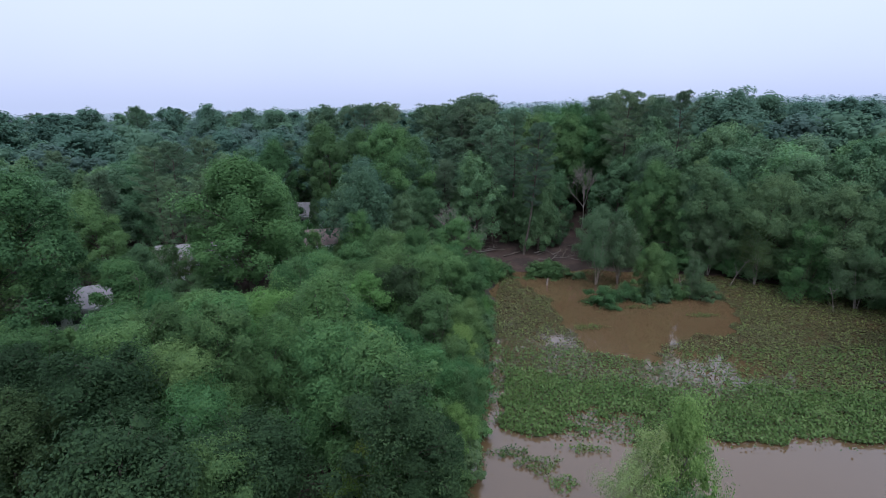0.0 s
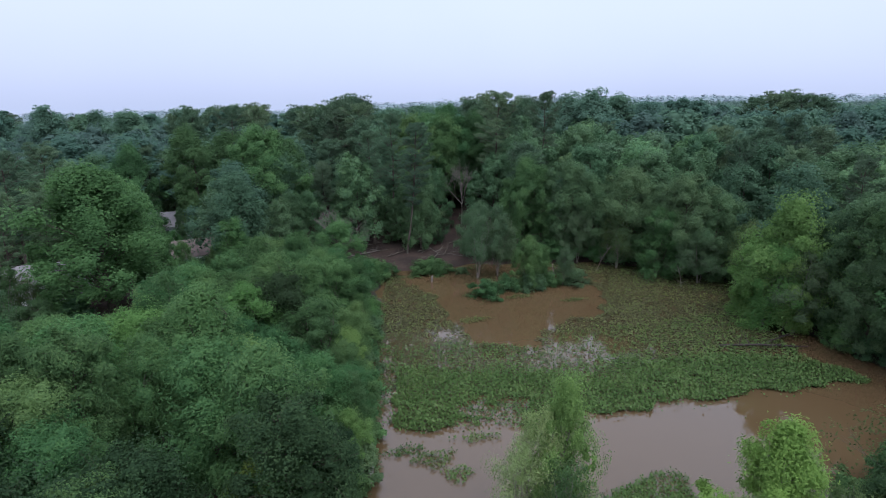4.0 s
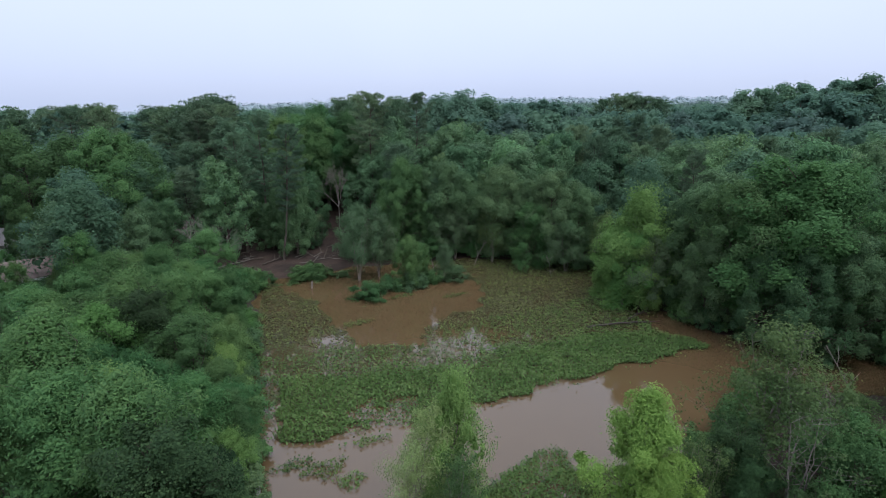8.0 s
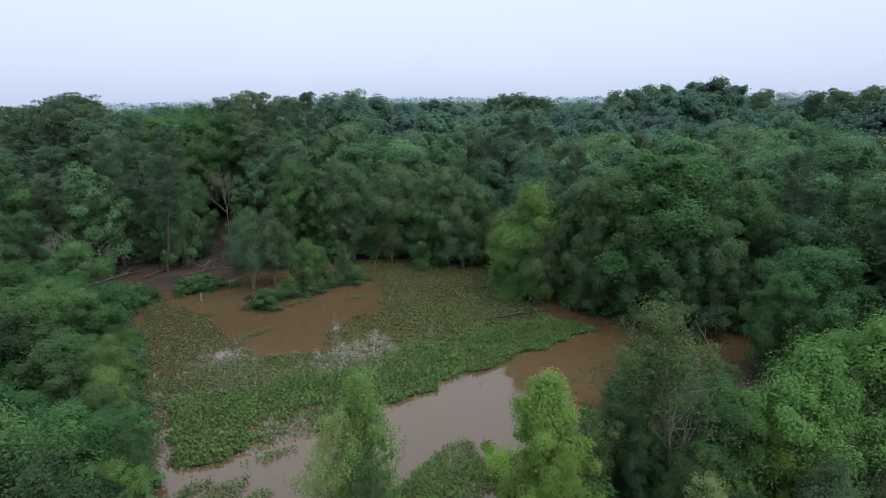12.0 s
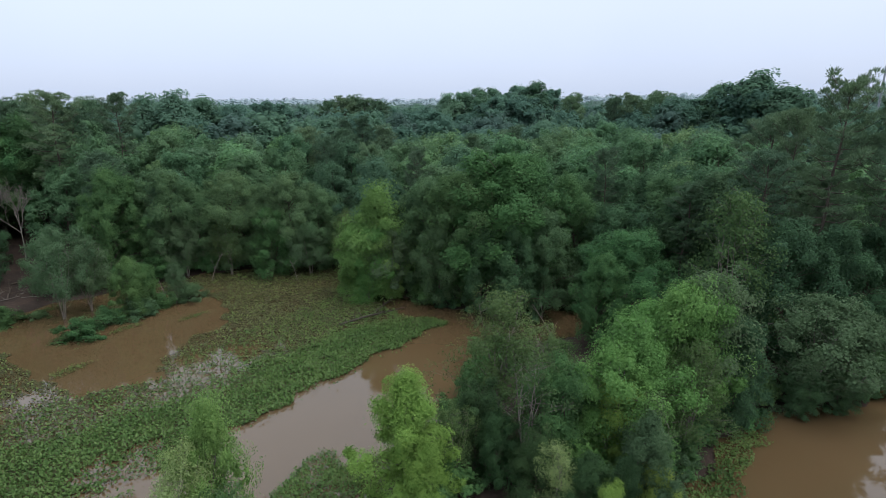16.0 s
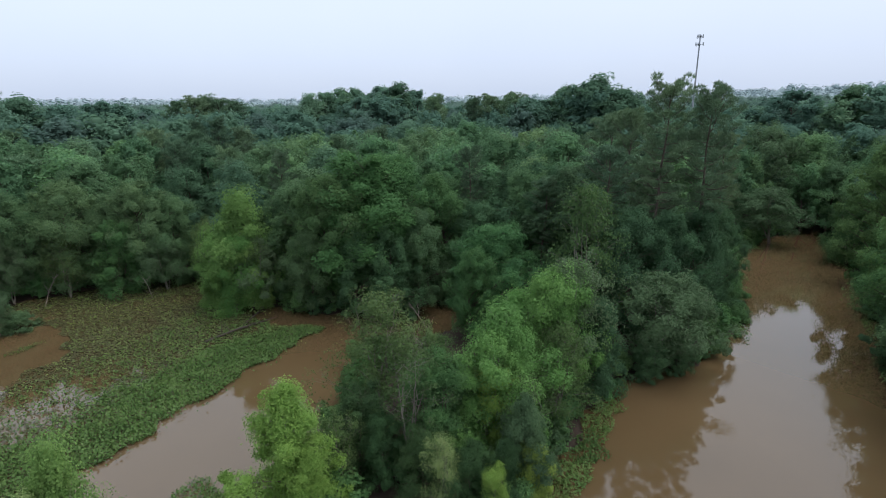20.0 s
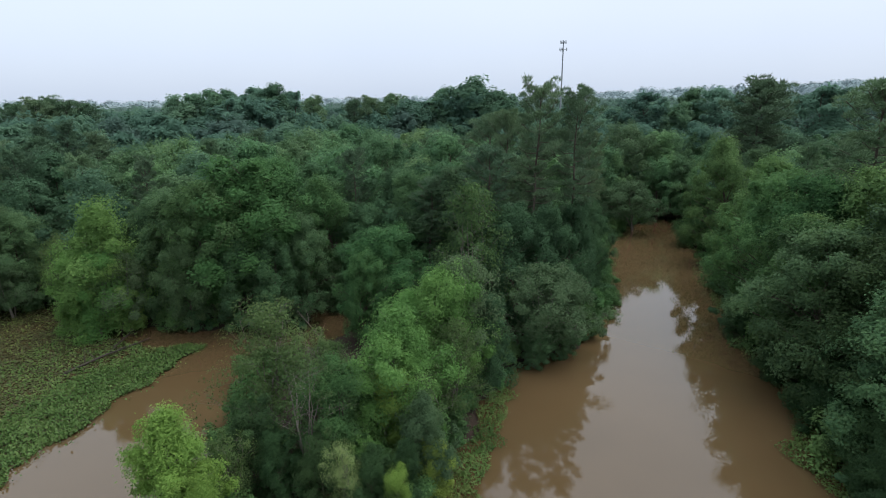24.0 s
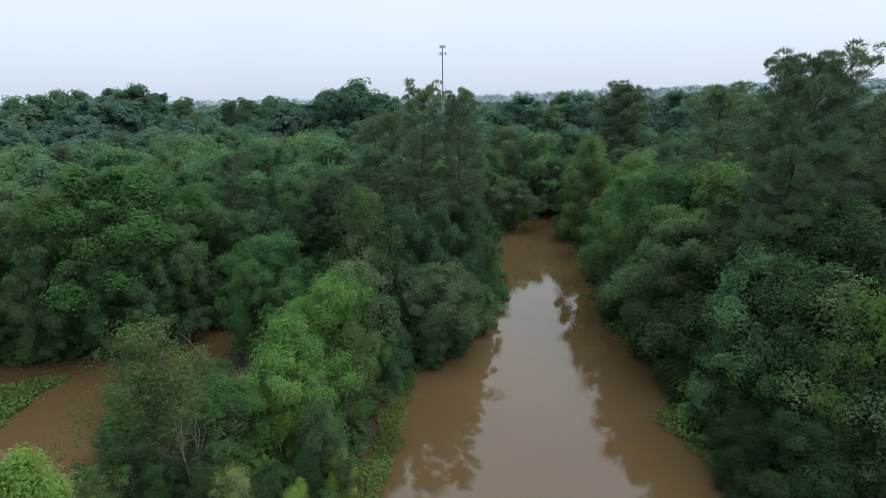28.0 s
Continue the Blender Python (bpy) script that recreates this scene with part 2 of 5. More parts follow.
def box_bm(sx, sy, sz, at=(0, 0, 0), bevel=0.0, turn=None):
    bm = bmesh.new()
    bmesh.ops.create_cube(bm, size=1.0)
    bmesh.ops.scale(bm, vec=(sx, sy, sz), verts=bm.verts)
    if bevel:
        bmesh.ops.bevel(bm, geom=bm.edges[:], offset=bevel, segments=2, affect="EDGES")
    if turn is not None:
        bmesh.ops.transform(bm, matrix=turn, verts=bm.verts)
    bmesh.ops.translate(bm, vec=at, verts=bm.verts)
    return bm


def tube(points, radii, sides=7):
    """Tapered tube through the points: vertices and quads."""
    pts = np.asarray(points, float)
    n = len(pts)
    d = np.gradient(pts, axis=0)
    d /= np.linalg.norm(d, axis=1)[:, None] + 1e-9
    ref = np.where(np.abs(d[:, 2:3]) > 0.9, np.array([[1.0, 0, 0]]), np.array([[0, 0, 1.0]]))
    u = np.cross(d, ref)
    u /= np.linalg.norm(u, axis=1)[:, None] + 1e-9
    v = np.cross(d, u)
    a = np.linspace(0, 2 * np.pi, sides, endpoint=False)
    ring = u[:, None, :] * np.cos(a)[None, :, None] + v[:, None, :] * np.sin(a)[None, :, None]
    verts = (pts[:, None, :] + ring * np.asarray(radii)[:, None, None]).reshape(-1, 3)
    i = np.arange(n - 1)[:, None] * sides
    j = np.arange(sides)[None, :]
    k = (j + 1) % sides
    faces = np.stack([i + j, i + k, i + sides + k, i + sides + j], -1).reshape(-1, 4)
    return verts, faces


def join(pieces):
    vs, fs, off = [], [], 0
    for v, f in pieces:
        vs.append(v)
        fs.append(f + off)
        off += len(v)
    return np.concatenate(vs), np.concatenate(fs)


def kites(rng, pos, nrm, length, width, fold=0.25, droop=0.0, corners=4):
    """One small leaf at each position, facing its normal, with a fold (four corners) and a hanging tip."""
    n = len(pos)
    nrm = nrm / (np.linalg.norm(nrm, axis=1)[:, None] + 1e-9)
    t = rng.normal(size=(n, 3))
    t[:, 2] -= droop
    t -= nrm * (t * nrm).sum(1)[:, None]
    t /= np.linalg.norm(t, axis=1)[:, None] + 1e-9
    s = np.cross(nrm, t)
    ln = (length * rng.uniform(0.65, 1.35, n))[:, None]
    wd = (width * rng.uniform(0.65, 1.35, n))[:, None]
    c = pos + t * ln * 0.5 - nrm * ln * 0.12
    if corners == 3:
        ring = [pos - t * ln * 0.4 + s * wd * 0.5, c, pos - t * ln * 0.4 - s * wd * 0.5]
    else:
        ring = [pos - t * ln * 0.5, pos + s * wd * 0.5 + nrm * wd * fold - t * ln * 0.05, c, pos - s * wd * 0.5 + nrm * wd * fold - t * ln * 0.05]
    return np.stack(ring, 1).reshape(-1, 3), np.arange(n * corners).reshape(n, corners)


def needles(rng, roots, ways, length, width):
    """Thin triangles that point along the given ways: brushes of pine needles."""
    n = len(roots)
    side = np.cross(ways, rng.normal(size=(n, 3)))
    side /= np.linalg.norm(side, axis=1)[:, None] + 1e-9
    ln = (length * rng.uniform(0.7, 1.25, n))[:, None]
    v = np.stack([roots + side * width * 0.5, roots + ways * ln, roots - side * width * 0.5], 1).reshape(-1, 3)
    return v, np.arange(n * 3).reshape(n, 3)


def unit_ball(level):
    bm = bmesh.new()
    bmesh.ops.create_icosphere(bm, subdivisions=level, radius=1.0)
    v = np.array([p.co[:] for p in bm.verts])
    f = np.array([[p.index for p in q.verts] for q in bm.faces])
    bm.free()
    return v, f


LUMP = {level: unit_ball(level) for level in (1, 2)}


def lumps(rng, centres, radii, level=1, rough=0.2):
    """Uneven leafy masses inside far crowns, under their outer leaves."""
    v, f = LUMP[level]
    k = len(centres)
    r = np.asarray(radii).reshape(k, 1, 1) * (1 + rough * rng.normal(size=(k, len(v), 1)))
    q = np.asarray(centres)[:, None, :] + v[None] * r
    return q.reshape(-1, 3), (f[None] + len(v) * np.arange(k)[:, None, None]).reshape(-1, 3)


def unit_cloud(rng, n, up=0.25):
    d = rng.normal(size=(n, 3))
    d[:, 2] += up
    return d / np.linalg.norm(d, axis=1)[:, None]


# ---------------------------------------------------------------- plants, each built once at 1:1 and copied
def crown_envelope(kind, u):
    if kind == "round":
        return np.sqrt(np.clip(1 - (2 * u - 0.85) ** 2 / 1.35, 0.04, 1))
    if kind == "tall":
        return np.clip(0.75 + 0.5 * u - 1.15 * u ** 3, 0.12, 1)
    if kind == "cone":
        return np.clip(1.05 - 0.9 * u, 0.10, 1) * (0.55 + 0.45 * np.clip(u * 5, 0, 1))
    return np.clip(0.95 - 0.55 * u ** 2.2, 0.2, 1)


def leafy_shape(seed, height, spread, base, shape, limbs, leaves, leaf, shoot,
                trunk_r=0.2, droop=0.3, stems=1, lean=0.05, sparse=0.0, shoots=11, fuzz=1.0, dense=14, twig=1.0, slim=1.0, solid=False):
    """Wood and leaves of a broad-leaved tree: tapered trunk, arching limbs, and leaves in caps that heap up into billows."""
    rng = np.random.default_rng(seed)
    lo = base * height
    drift = rng.normal(size=2) * lean * height
    wood, axes = [], []
    for k in range(stems):
        a = 2 * math.pi * k / stems + rng.uniform(-0.6, 0.6)
        out = 0.0 if stems == 1 else spread * rng.uniform(0.25, 0.5)
        s = np.linspace(0, 1, 9)[:, None]
        top = np.array([drift[0] + out * math.cos(a), drift[1] + out * math.sin(a), height * (0.9 if k == 0 else rng.uniform(0.68, 0.92))])
        p = s ** 1.25 * top * np.array([1, 1, 0]) + s * np.array([0, 0, top[2]])
        p[1:, :2] += np.cumsum(rng.normal(size=(8, 2)) * 0.011 * height, 0)
        p[0, 2] = -0.4
        r = trunk_r * (1 - 0.88 * s[:, 0]) * (1 if stems == 1 else 0.72)
        r[0] *= 1.45
        wood.append(tube(p, r, 8))
        axes.append(p)
    lobe = rng.uniform(0, 6.28, 3)
    pos, nrm, core, core_n, hearts = [], [], [], [], []
    per = max(6, int(leaves / (limbs * shoots)))
    for k in range(limbs):
        u = ((k + rng.uniform(0, 1)) / limbs) ** 0.85
        az = k * 2.39996 + rng.uniform(-0.5, 0.5)
        lop = 1 + 0.20 * math.sin(az + lobe[0]) + 0.16 * math.sin(2 * az + lobe[1] + 5 * u) + 0.12 * math.sin(3 * az + lobe[2] - 7 * u)
        rr = spread * float(crown_envelope(shape, u)) * lop * (rng.uniform(0.62, 1.22) if rng.uniform() < 0.72 else rng.uniform(0.25, 0.7))
        zt = lo + u * (height - lo) * rng.uniform(0.92, 1.02)
        p = axes[k % stems]
        z0 = float(np.clip(zt - rr * rng.uniform(0.35, 0.95), 0.10 * height, p[-1, 2]))
        a = np.array([np.interp(z0, p[:, 2], p[:, 0]), np.interp(z0, p[:, 2], p[:, 1]), z0])
        tip = np.array([drift[0] * zt / height + rr * math.cos(az), drift[1] * zt / height + rr * math.sin(az), zt])
        ln = float(np.linalg.norm(tip - a)) + 0.01
        mid = (a + tip) / 2 + np.array([0, 0, 0.13 * ln]) + rng.normal(size=3) * 0.06 * ln
        r0 = twig * trunk_r * 0.30 * (1 - 0.7 * z0 / height)
        wood.append(tube([a, (a + 2 * mid + tip) / 4, tip], [r0, r0 * 0.6, r0 * 0.2], 4))
        # each limb ends in a billow: leafy caps round a shaded heart
        rb = shoot * float(np.clip(np.exp(rng.normal() * 0.34), 0.5, 1.75))
        outw = np.array([0.8 * math.cos(az), 0.8 * math.sin(az), 0.35 + 0.55 * u])
        heart = tip - outw * rb * 0.5
        d = rng.normal(size=(shoots, 3)) + outw * 1.0
        d[:, 2] = np.where(d[:, 2] < -0.45, -d[:, 2], d[:, 2])
        d /= np.linalg.norm(d, axis=1)[:, None]
        d = d * np.array([1, 1, rng.uniform(0.55, 0.95)]) + outw * (d @ outw)[:, None] * rng.uniform(0.0, 0.32)
        caps = heart + d * rb * rng.uniform(0.45, 1.2, (shoots, 1))
        d /= np.linalg.norm(d, axis=1)[:, None]
        for j in range(0, shoots, 4):
            wood.append(tube([heart - outw * rb * 0.4, caps[j]], [r0 * 0.25 + 0.006, 0.006], 3))
        n = int(per * rng.uniform(1 - sparse, 1)) * shoots
        fill = int(0.17 * n)
        n -= fill
        w = rng.integers(0, shoots, n)
        cap_r = rb * 0.58 * rng.uniform(0.65, 1.3, shoots)
        lay = outw + rng.normal(size=(shoots, 3)) * 0.5 - np.array([0, 0, 0.15 + 0.4 * droop])
        t1 = lay - d * (lay * d).sum(1)[:, None]
        t1 /= np.linalg.norm(t1, axis=1)[:, None] + 1e-9
        t2 = np.cross(d, t1)
        rr2, ph = np.sqrt(rng.uniform(0, 1, n)), rng.uniform(0, 6.283, n)
        rim = t1[w] * (1.45 * np.cos(ph))[:, None] + t2[w] * (0.75 * np.sin(ph))[:, None]
        g = caps[w] + rim * (rr2 * cap_r[w])[:, None] - d[w] * (0.55 * rr2 ** 2 * cap_r[w])[:, None] + rng.normal(size=(n, 3)) * (fuzz * rb * np.where(rng.uniform(size=n) < 0.14, 0.20, 0.065))[:, None]
        g[:, 2] -= droop * 0.30 * rr2 ** 2 * cap_r[w]
        pos.append(g)
        nrm.append(d[w] * 0.75 + rim * 0.45 * rr2[:, None] + np.array([0, 0, 0.38]) + rng.normal(size=(n, 3)) * 0.34)
        # looser leaves along the limb close the gaps between the billows
        q = rng.uniform(0.45, 0.95, (fill, 1))
        f = a * (1 - q) ** 2 + mid * 2 * q * (1 - q) + tip * q ** 2 + rng.normal(size=(fill, 3)) * rb * fuzz * np.array([0.5, 0.5, 0.34])
        pos.append(f)
        nrm.append(outw * 0.6 + np.array([0, 0, 0.5]) + rng.normal(size=(fill, 3)) * 0.4)
        hearts.append((*heart, rb * 0.52))
        if not sparse and not solid:
            e = unit_cloud(rng, dense, 0.1)
            core.append(heart + e * rb * 0.42)
            core_n.append(e)
    pos, nrm = np.concatenate(pos), np.concatenate(nrm)
    keep = pos[:, 2] > 0.15
    crown = [kites(rng, pos[keep], nrm[keep], leaf * 1.1 / slim ** 0.7, leaf * 0.86 * slim, droop=droop * 0.5, corners=3)]
    if core:
        crown.append(kites(rng, np.concatenate(core), np.concatenate(core_n), shoot * 0.62, shoot * 0.5, corners=3))
    if solid:
        hearts = np.array(hearts)
        crown.append(lumps(rng, hearts[:, :3], hearts[:, 3]))
    return join(wood), join(crown)


def leafy_tree(seed, height, spread, base, shape, limbs, leaves, leaf, shoot, leaf_mat, bark, trunk_r=0.2, called="broadleaf_tree", **more):
    root = new(called)
    (wv, wf), (v, f) = leafy_shape(seed, height, spread, base, shape, limbs, leaves, leaf, shoot, trunk_r, **more)
    mesh_part("trunk", raw_mesh("trunk", wv, wf, bark, True), root)
    mesh_part("crown", raw_mesh("crown", v, f, leaf_mat), root)
    return root


def pine_tree(seed, height, spread, base, tiers, tufts, needle, width, leaf_mat, bark, trunk_r=0.24, per=40, puff=0.22, crest_at=0.55):
    """A tall pine: straight bare trunk, level to rising boughs under a rounded top, and tufts of needles along them."""
    rng = np.random.default_rng(seed)
    root = new("pine_tree")
    s = np.linspace(0, 1, 10)[:, None]
    pts = np.concatenate([np.cumsum(rng.normal(size=(10, 2)) * 0.006 * height, 0), s * height * 0.93], 1)
    pts[0] = (0, 0, -0.4)
    rad = trunk_r * (1 - 0.8 * s[:, 0])
    rad[0] *= 1.3
    wood = [tube(pts, rad, 8)]
    roots, ways = [], []
    for k in range(tiers):
        u = float(np.clip((k + rng.uniform(-0.4, 0.4)) / (tiers - 1), 0, 1)) ** 0.8
        z = height * (base + (0.91 - base) * u)
        axis = np.array([np.interp(z, pts[:, 2], pts[:, 0]), np.interp(z, pts[:, 2], pts[:, 1]), z])
        full = (0.5 + 0.6 * min(1, u / 0.45)) * math.sqrt(max(0.12, 1 - (max(0.0, u - crest_at) / (1.06 - crest_at)) ** 2))
        full *= 0.95 + 0.14 * math.sin(u * 17 + seed)
        ln = spread * full * rng.uniform(0.65, 1.15)
        a = k * 2.39996 + rng.uniform(-0.5, 0.5)
        rise = -0.05 + 0.35 * u + 0.75 * max(0, u - 0.7) / 0.3
        way = np.array([math.cos(a), math.sin(a), rise])
        way /= np.linalg.norm(way)
        tip = axis + way * ln + np.array([0, 0, 0.10 * ln])
        mid = axis + way * ln * 0.5 + np.array([0, 0, -0.06 * ln])
        tip[2] = min(tip[2], height - 0.3)
        r0 = trunk_r * 0.30 * (1.15 - 0.8 * u)
        wood.append(tube([axis, mid, tip], [r0, r0 * 0.7, 0.03], 5))
        side = np.array([-math.sin(a), math.cos(a), 0])
        puffs = max(3, int(ln * 2.0))
        for j in range(puffs):
            q = 1.02 - 0.66 * ((j + rng.uniform(0, 1)) / puffs) ** 1.1
            root_pt = axis * (1 - q) ** 2 + mid * 2 * q * (1 - q) + tip * q * q
            pc = root_pt + side * rng.normal() * (0.12 * ln + 0.12) + np.array([0, 0, abs(rng.normal()) * 0.08 * ln + 0.15])
            wood.append(tube([root_pt - way * ln * 0.12, pc], [r0 * 0.25 + 0.012, 0.012], 3))
            m = max(2, int(tufts / puffs)) * per
            size = puff * rng.uniform(0.75, 1.35) * np.array([1.0, 1.0, 0.55])
            e = unit_cloud(rng, m, 0.45)
            roots.append(pc + e * size * rng.uniform(0.55, 1.0, (m, 1)))
            ways.append(e * 0.8 + np.array([0, 0, 0.35]) + rng.normal(size=(m, 3)) * 0.3)
    for _ in range(10):
        c = pts[-1] + rng.normal(size=3) * np.array([0.16 * spread, 0.16 * spread, 0.35])
        c[2] = min(c[2], height - 0.25)
        roots.append(c + unit_cloud(rng, per * 2, 0.2) * rng.uniform(0.1, 1, per * 2)[:, None] ** 0.5 * puff)
        ways.append(unit_cloud(rng, per * 2, 0.5))
    wv, wf = join([(v, f) for v, f in wood])
    mesh_part("trunk", raw_mesh("trunk", wv, wf, bark, True), root)
    v, f = needles(rng, np.concatenate(roots), np.concatenate(ways), needle, width)
    mesh_part("crown", raw_mesh("crown", v, f, leaf_mat), root)
    return root


def bare_tree(seed, height, spread, bark, forks=4, trunk_r=0.18):
    """A dead tree: forked bare limbs and twigs, no leaves."""
    rng = np.random.default_rng(seed)
    root = new("dead_tree")
    limbs, twigs = [], []

    def grow(start, way, ln, r, level):
        pts = [start]
        d = way.copy()
        for _ in range(4):
            d = d + rng.normal(size=3) * 0.13 + np.array([0, 0, 0.05])
            d /= np.linalg.norm(d)
            pts.append(pts[-1] + d * ln / 4)
        (limbs if level < 2 else twigs).append(tube(pts, np.linspace(r, r * 0.45, 5), 6 if level < 2 else 4))
        if level < 4:
            for _ in range(forks if level else 5):
                k = rng.integers(2, 5)
                nd = d + rng.normal(size=3) * 0.55
                nd[2] = abs(nd[2]) * 0.8 + 0.12
                nd /= np.linalg.norm(nd)
                grow(pts[k], nd, ln * rng.uniform(0.5, 0.8), r * 0.58, level + 1)

    grow(np.array([0, 0, -0.3]), np.array([0.05, 0.02, 1.0]), height * 0.42, trunk_r, 0)
    v, f = join(limbs)
    v[:, :2] *= spread
    mesh_part("trunk", raw_mesh("trunk", v, f, bark, True), root)
    v, f = join(twigs)
    v[:, :2] *= spread
    mesh_part("crown", raw_mesh("crown", v, f, bark, True), root, "bare grey twigs")
    return root


PROTOS, USED = {}, {}
RNG = np.random.default_rng(7)

# kind: (variants, base height, maker, label, category)
KINDS = {
    "oak": (6, 15.0, lambda i: leafy_tree(100 + i, 15, 4.7, 0.15, ("round", "tall")[i % 2], 84, 44000, 0.175, 1.05, LEAF_OAK, BARK, 0.26, called="oak_tree", shoots=11, fuzz=1.0, droop=0.6),
            "full mid-green broad-leaved tree in summer leaf", "tree"),
    # greens here are tinted for the haze at this distance
    "oakfar": (6, 15.0, lambda i: leafy_tree(140 + i, 15, 4.9, 0.16, ("round", "tall", "dome")[i % 3], 66, 20000, 0.25, 1.2, (LEAF_MID_HAZE, LEAF_MID_DARK_HAZE, LEAF_MID_HAZE)[i % 3], BARK, 0.26, shoots=9, fuzz=0.9, droop=0.5, dense=20),
               "broad-leaved woodland tree in full green leaf", "tree"),
    "shade": (6, 13.0, lambda i: leafy_tree(180 + i, 13, 4.4, 0.04, ("dome", "round", "tall")[i % 3], 86, 42000, 0.165, 1.0, LEAF_DARK, BARK, 0.2, called="alder_tree", shoots=11, fuzz=1.0, droop=0.7),
              "dark green leafy tree crowding the flooded bank", "tree"),
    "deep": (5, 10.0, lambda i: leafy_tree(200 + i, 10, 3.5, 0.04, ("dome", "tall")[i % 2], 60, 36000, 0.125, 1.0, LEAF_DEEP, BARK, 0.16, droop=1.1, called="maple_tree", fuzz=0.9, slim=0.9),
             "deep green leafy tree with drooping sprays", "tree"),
    # skyline trees mostly wear the far greens with haze mixed in
    "oakcrest": (5, 18.0, lambda i: leafy_tree(160 + i, 18, 4.8, 0.16, ("round", "tall", "dome")[i % 3], 66, 14000, 0.34, 1.3, (LEAF_FAR_HAZE, LEAF_FAR_LIGHT_HAZE, LEAF_FAR_HAZE, LEAF_FAR_LIGHT_HAZE, LEAF_MID_DARK_HAZE)[i], BARK, 0.26, shoots=9, fuzz=0.7, droop=0.5, dense=20),
                 "tall woodland tree standing above the canopy", "tree"),
    "willow": (6, 9.0, lambda i: leafy_tree(220 + i, 9, 2.9, 0.04, ("dome", "tall", "round")[i % 3], 56, 38000, 0.125, 0.9, LEAF_WILLOW, BARK, 0.11, droop=1.2, stems=3, fuzz=0.9, called="willow_tree", slim=0.66),
               "bushy fresh green willow with leaves to the ground", "tree"),
    "willowfar": (5, 9.0, lambda i: leafy_tree(240 + i, 9, 2.9, 0.04, ("dome", "tall", "round")[i % 3], 52, 26000, 0.145, 0.9, LEAF_WILLOW, BARK, 0.11, droop=1.1, stems=3, fuzz=0.9, called="willow_tree", slim=0.66),
                  "bushy fresh green willow with leaves to the ground", "tree"),
    "lime": (3, 8.5, lambda i: leafy_tree(260 + i, 8.5, 2.5, 0.03, ("tall", "dome", "tall")[i], 54, 36000, 0.12, 0.8, LEAF_LIME, BARK_PALE, 0.09, droop=0.9, stems=3, fuzz=0.9, called="young_willow", slim=0.66),
             "slender bright yellow-green young willow", "tree"),
    "bright": (3, 10.0, lambda i: leafy_tree(270 + i, 10, 3.2, 0.05, ("tall", "round", "dome")[i], 56, 32000, 0.14, 0.95, LEAF_BRIGHT, BARK_PALE, 0.12, droop=0.8, fuzz=0.9, called="poplar_tree"),
               "light yellow-green leafy tree at the shore", "tree"),
    "oaklight": (2, 15.0, lambda i: leafy_tree(120 + i, 15, 4.5, 0.15, ("tall", "round")[i], 84, 44000, 0.175, 1.05, LEAF_SUNNY, BARK, 0.26, called="oak_tree", shoots=11, fuzz=1.0, droop=0.6),
                 "tall light green broad-leaved tree in summer leaf", "tree"),
    "plume": (3, 9.0, lambda i: leafy_tree(280 + i, 9, 2.6, 0.12, "tall", 40, 13000, 0.11, 0.95, LEAF_PLUME, BARK_PALE, 0.09, stems=5, droop=0.2, sparse=0.4, twig=0.6, fuzz=0.9, called="young_willow", slim=0.66),
              "feathery green young willow with thin upright stems", "tree"),
    "grey": (3, 10.0, lambda i: leafy_tree(300 + i, 10, 3.5, 0.30, ("round", "dome", "tall")[i], 54, 19000, 0.16, 0.95, LEAF_GREY, BARK_PALE, 0.13, stems=3, droop=0.6, lean=0.08, sparse=0.2, twig=0.5, fuzz=0.9, called="box_elder"),
             "grey-green thin-leaved tree with pale leaning stems", "tree"),
    "wispy": (4, 9.0, lambda i: leafy_tree(330 + i, 9, 3.0, 0.30, ("tall", "dome", "round", "tall")[i], 40, 10000, 0.14, 0.95, LEAF_WISPY, BARK_PALE, 0.13, stems=5, twig=0.7, fuzz=0.9, droop=0.5, sparse=0.35, called="birch_tree"),
              "wispy many-stemmed tree with pale thin trunks", "tree"),
    "stems": (2, 8.0, lambda i: leafy_tree(350 + i, 8, 2.1, 0.5, "tall", 26, 1700, 0.13, 0.6, LEAF_WISPY, BARK_PALE, 0.115, stems=6, droop=0.4, sparse=0.4, shoots=6, twig=0.9, fuzz=0.9, called="birch_tree"),
              "thin fan of pale bare stems with few leaves", "tree"),
    "bush": (4, 2.2, lambda i: leafy_tree(360 + i, 2.2, 1.5, 0.0, "dome", 22, 5200, 0.12, 0.5, (LEAF_WILLOW, LEAF_DARK, LEAF_WILLOW, LEAF_OAK)[i], BARK, 0.04, stems=3, called="bush", shoots=6),
             "low leafy green bush at the water's edge", "bush"),
    "pine": (4, 24.0, lambda i: pine_tree(400 + i, 24, 2.9, 0.36, 46, 14, 0.25, 0.075, NEEDLE, BARK, per=46, puff=0.46, crest_at=0.74),
             "tall dark pine with a bare lower trunk", "tree"),
    "pinefar": (4, 22.0, lambda i: pine_tree(440 + i, 22, 3.0, 0.42, 42, 11, 0.36, 0.13, NEEDLE, BARK_DARK, per=32, puff=0.58, crest_at=0.72),
                "tall dark pine standing in the woods", "tree"),
    "bigpine": (1, 25.0, lambda i: pine_tree(470 + i, 25, 4.3, 0.38, 62, 32, 0.22, 0.062, NEEDLE, BARK_DARK, 0.30, 64, 0.60, 0.78),
                "large pine with a rounded crown and dark boughs", "tree"),
    "dead": (2, 10.0, lambda i: bare_tree(480 + i, 10, 0.8, BARK_PALE, trunk_r=0.13), "bare dead grey tree with forked limbs", "tree"),
}


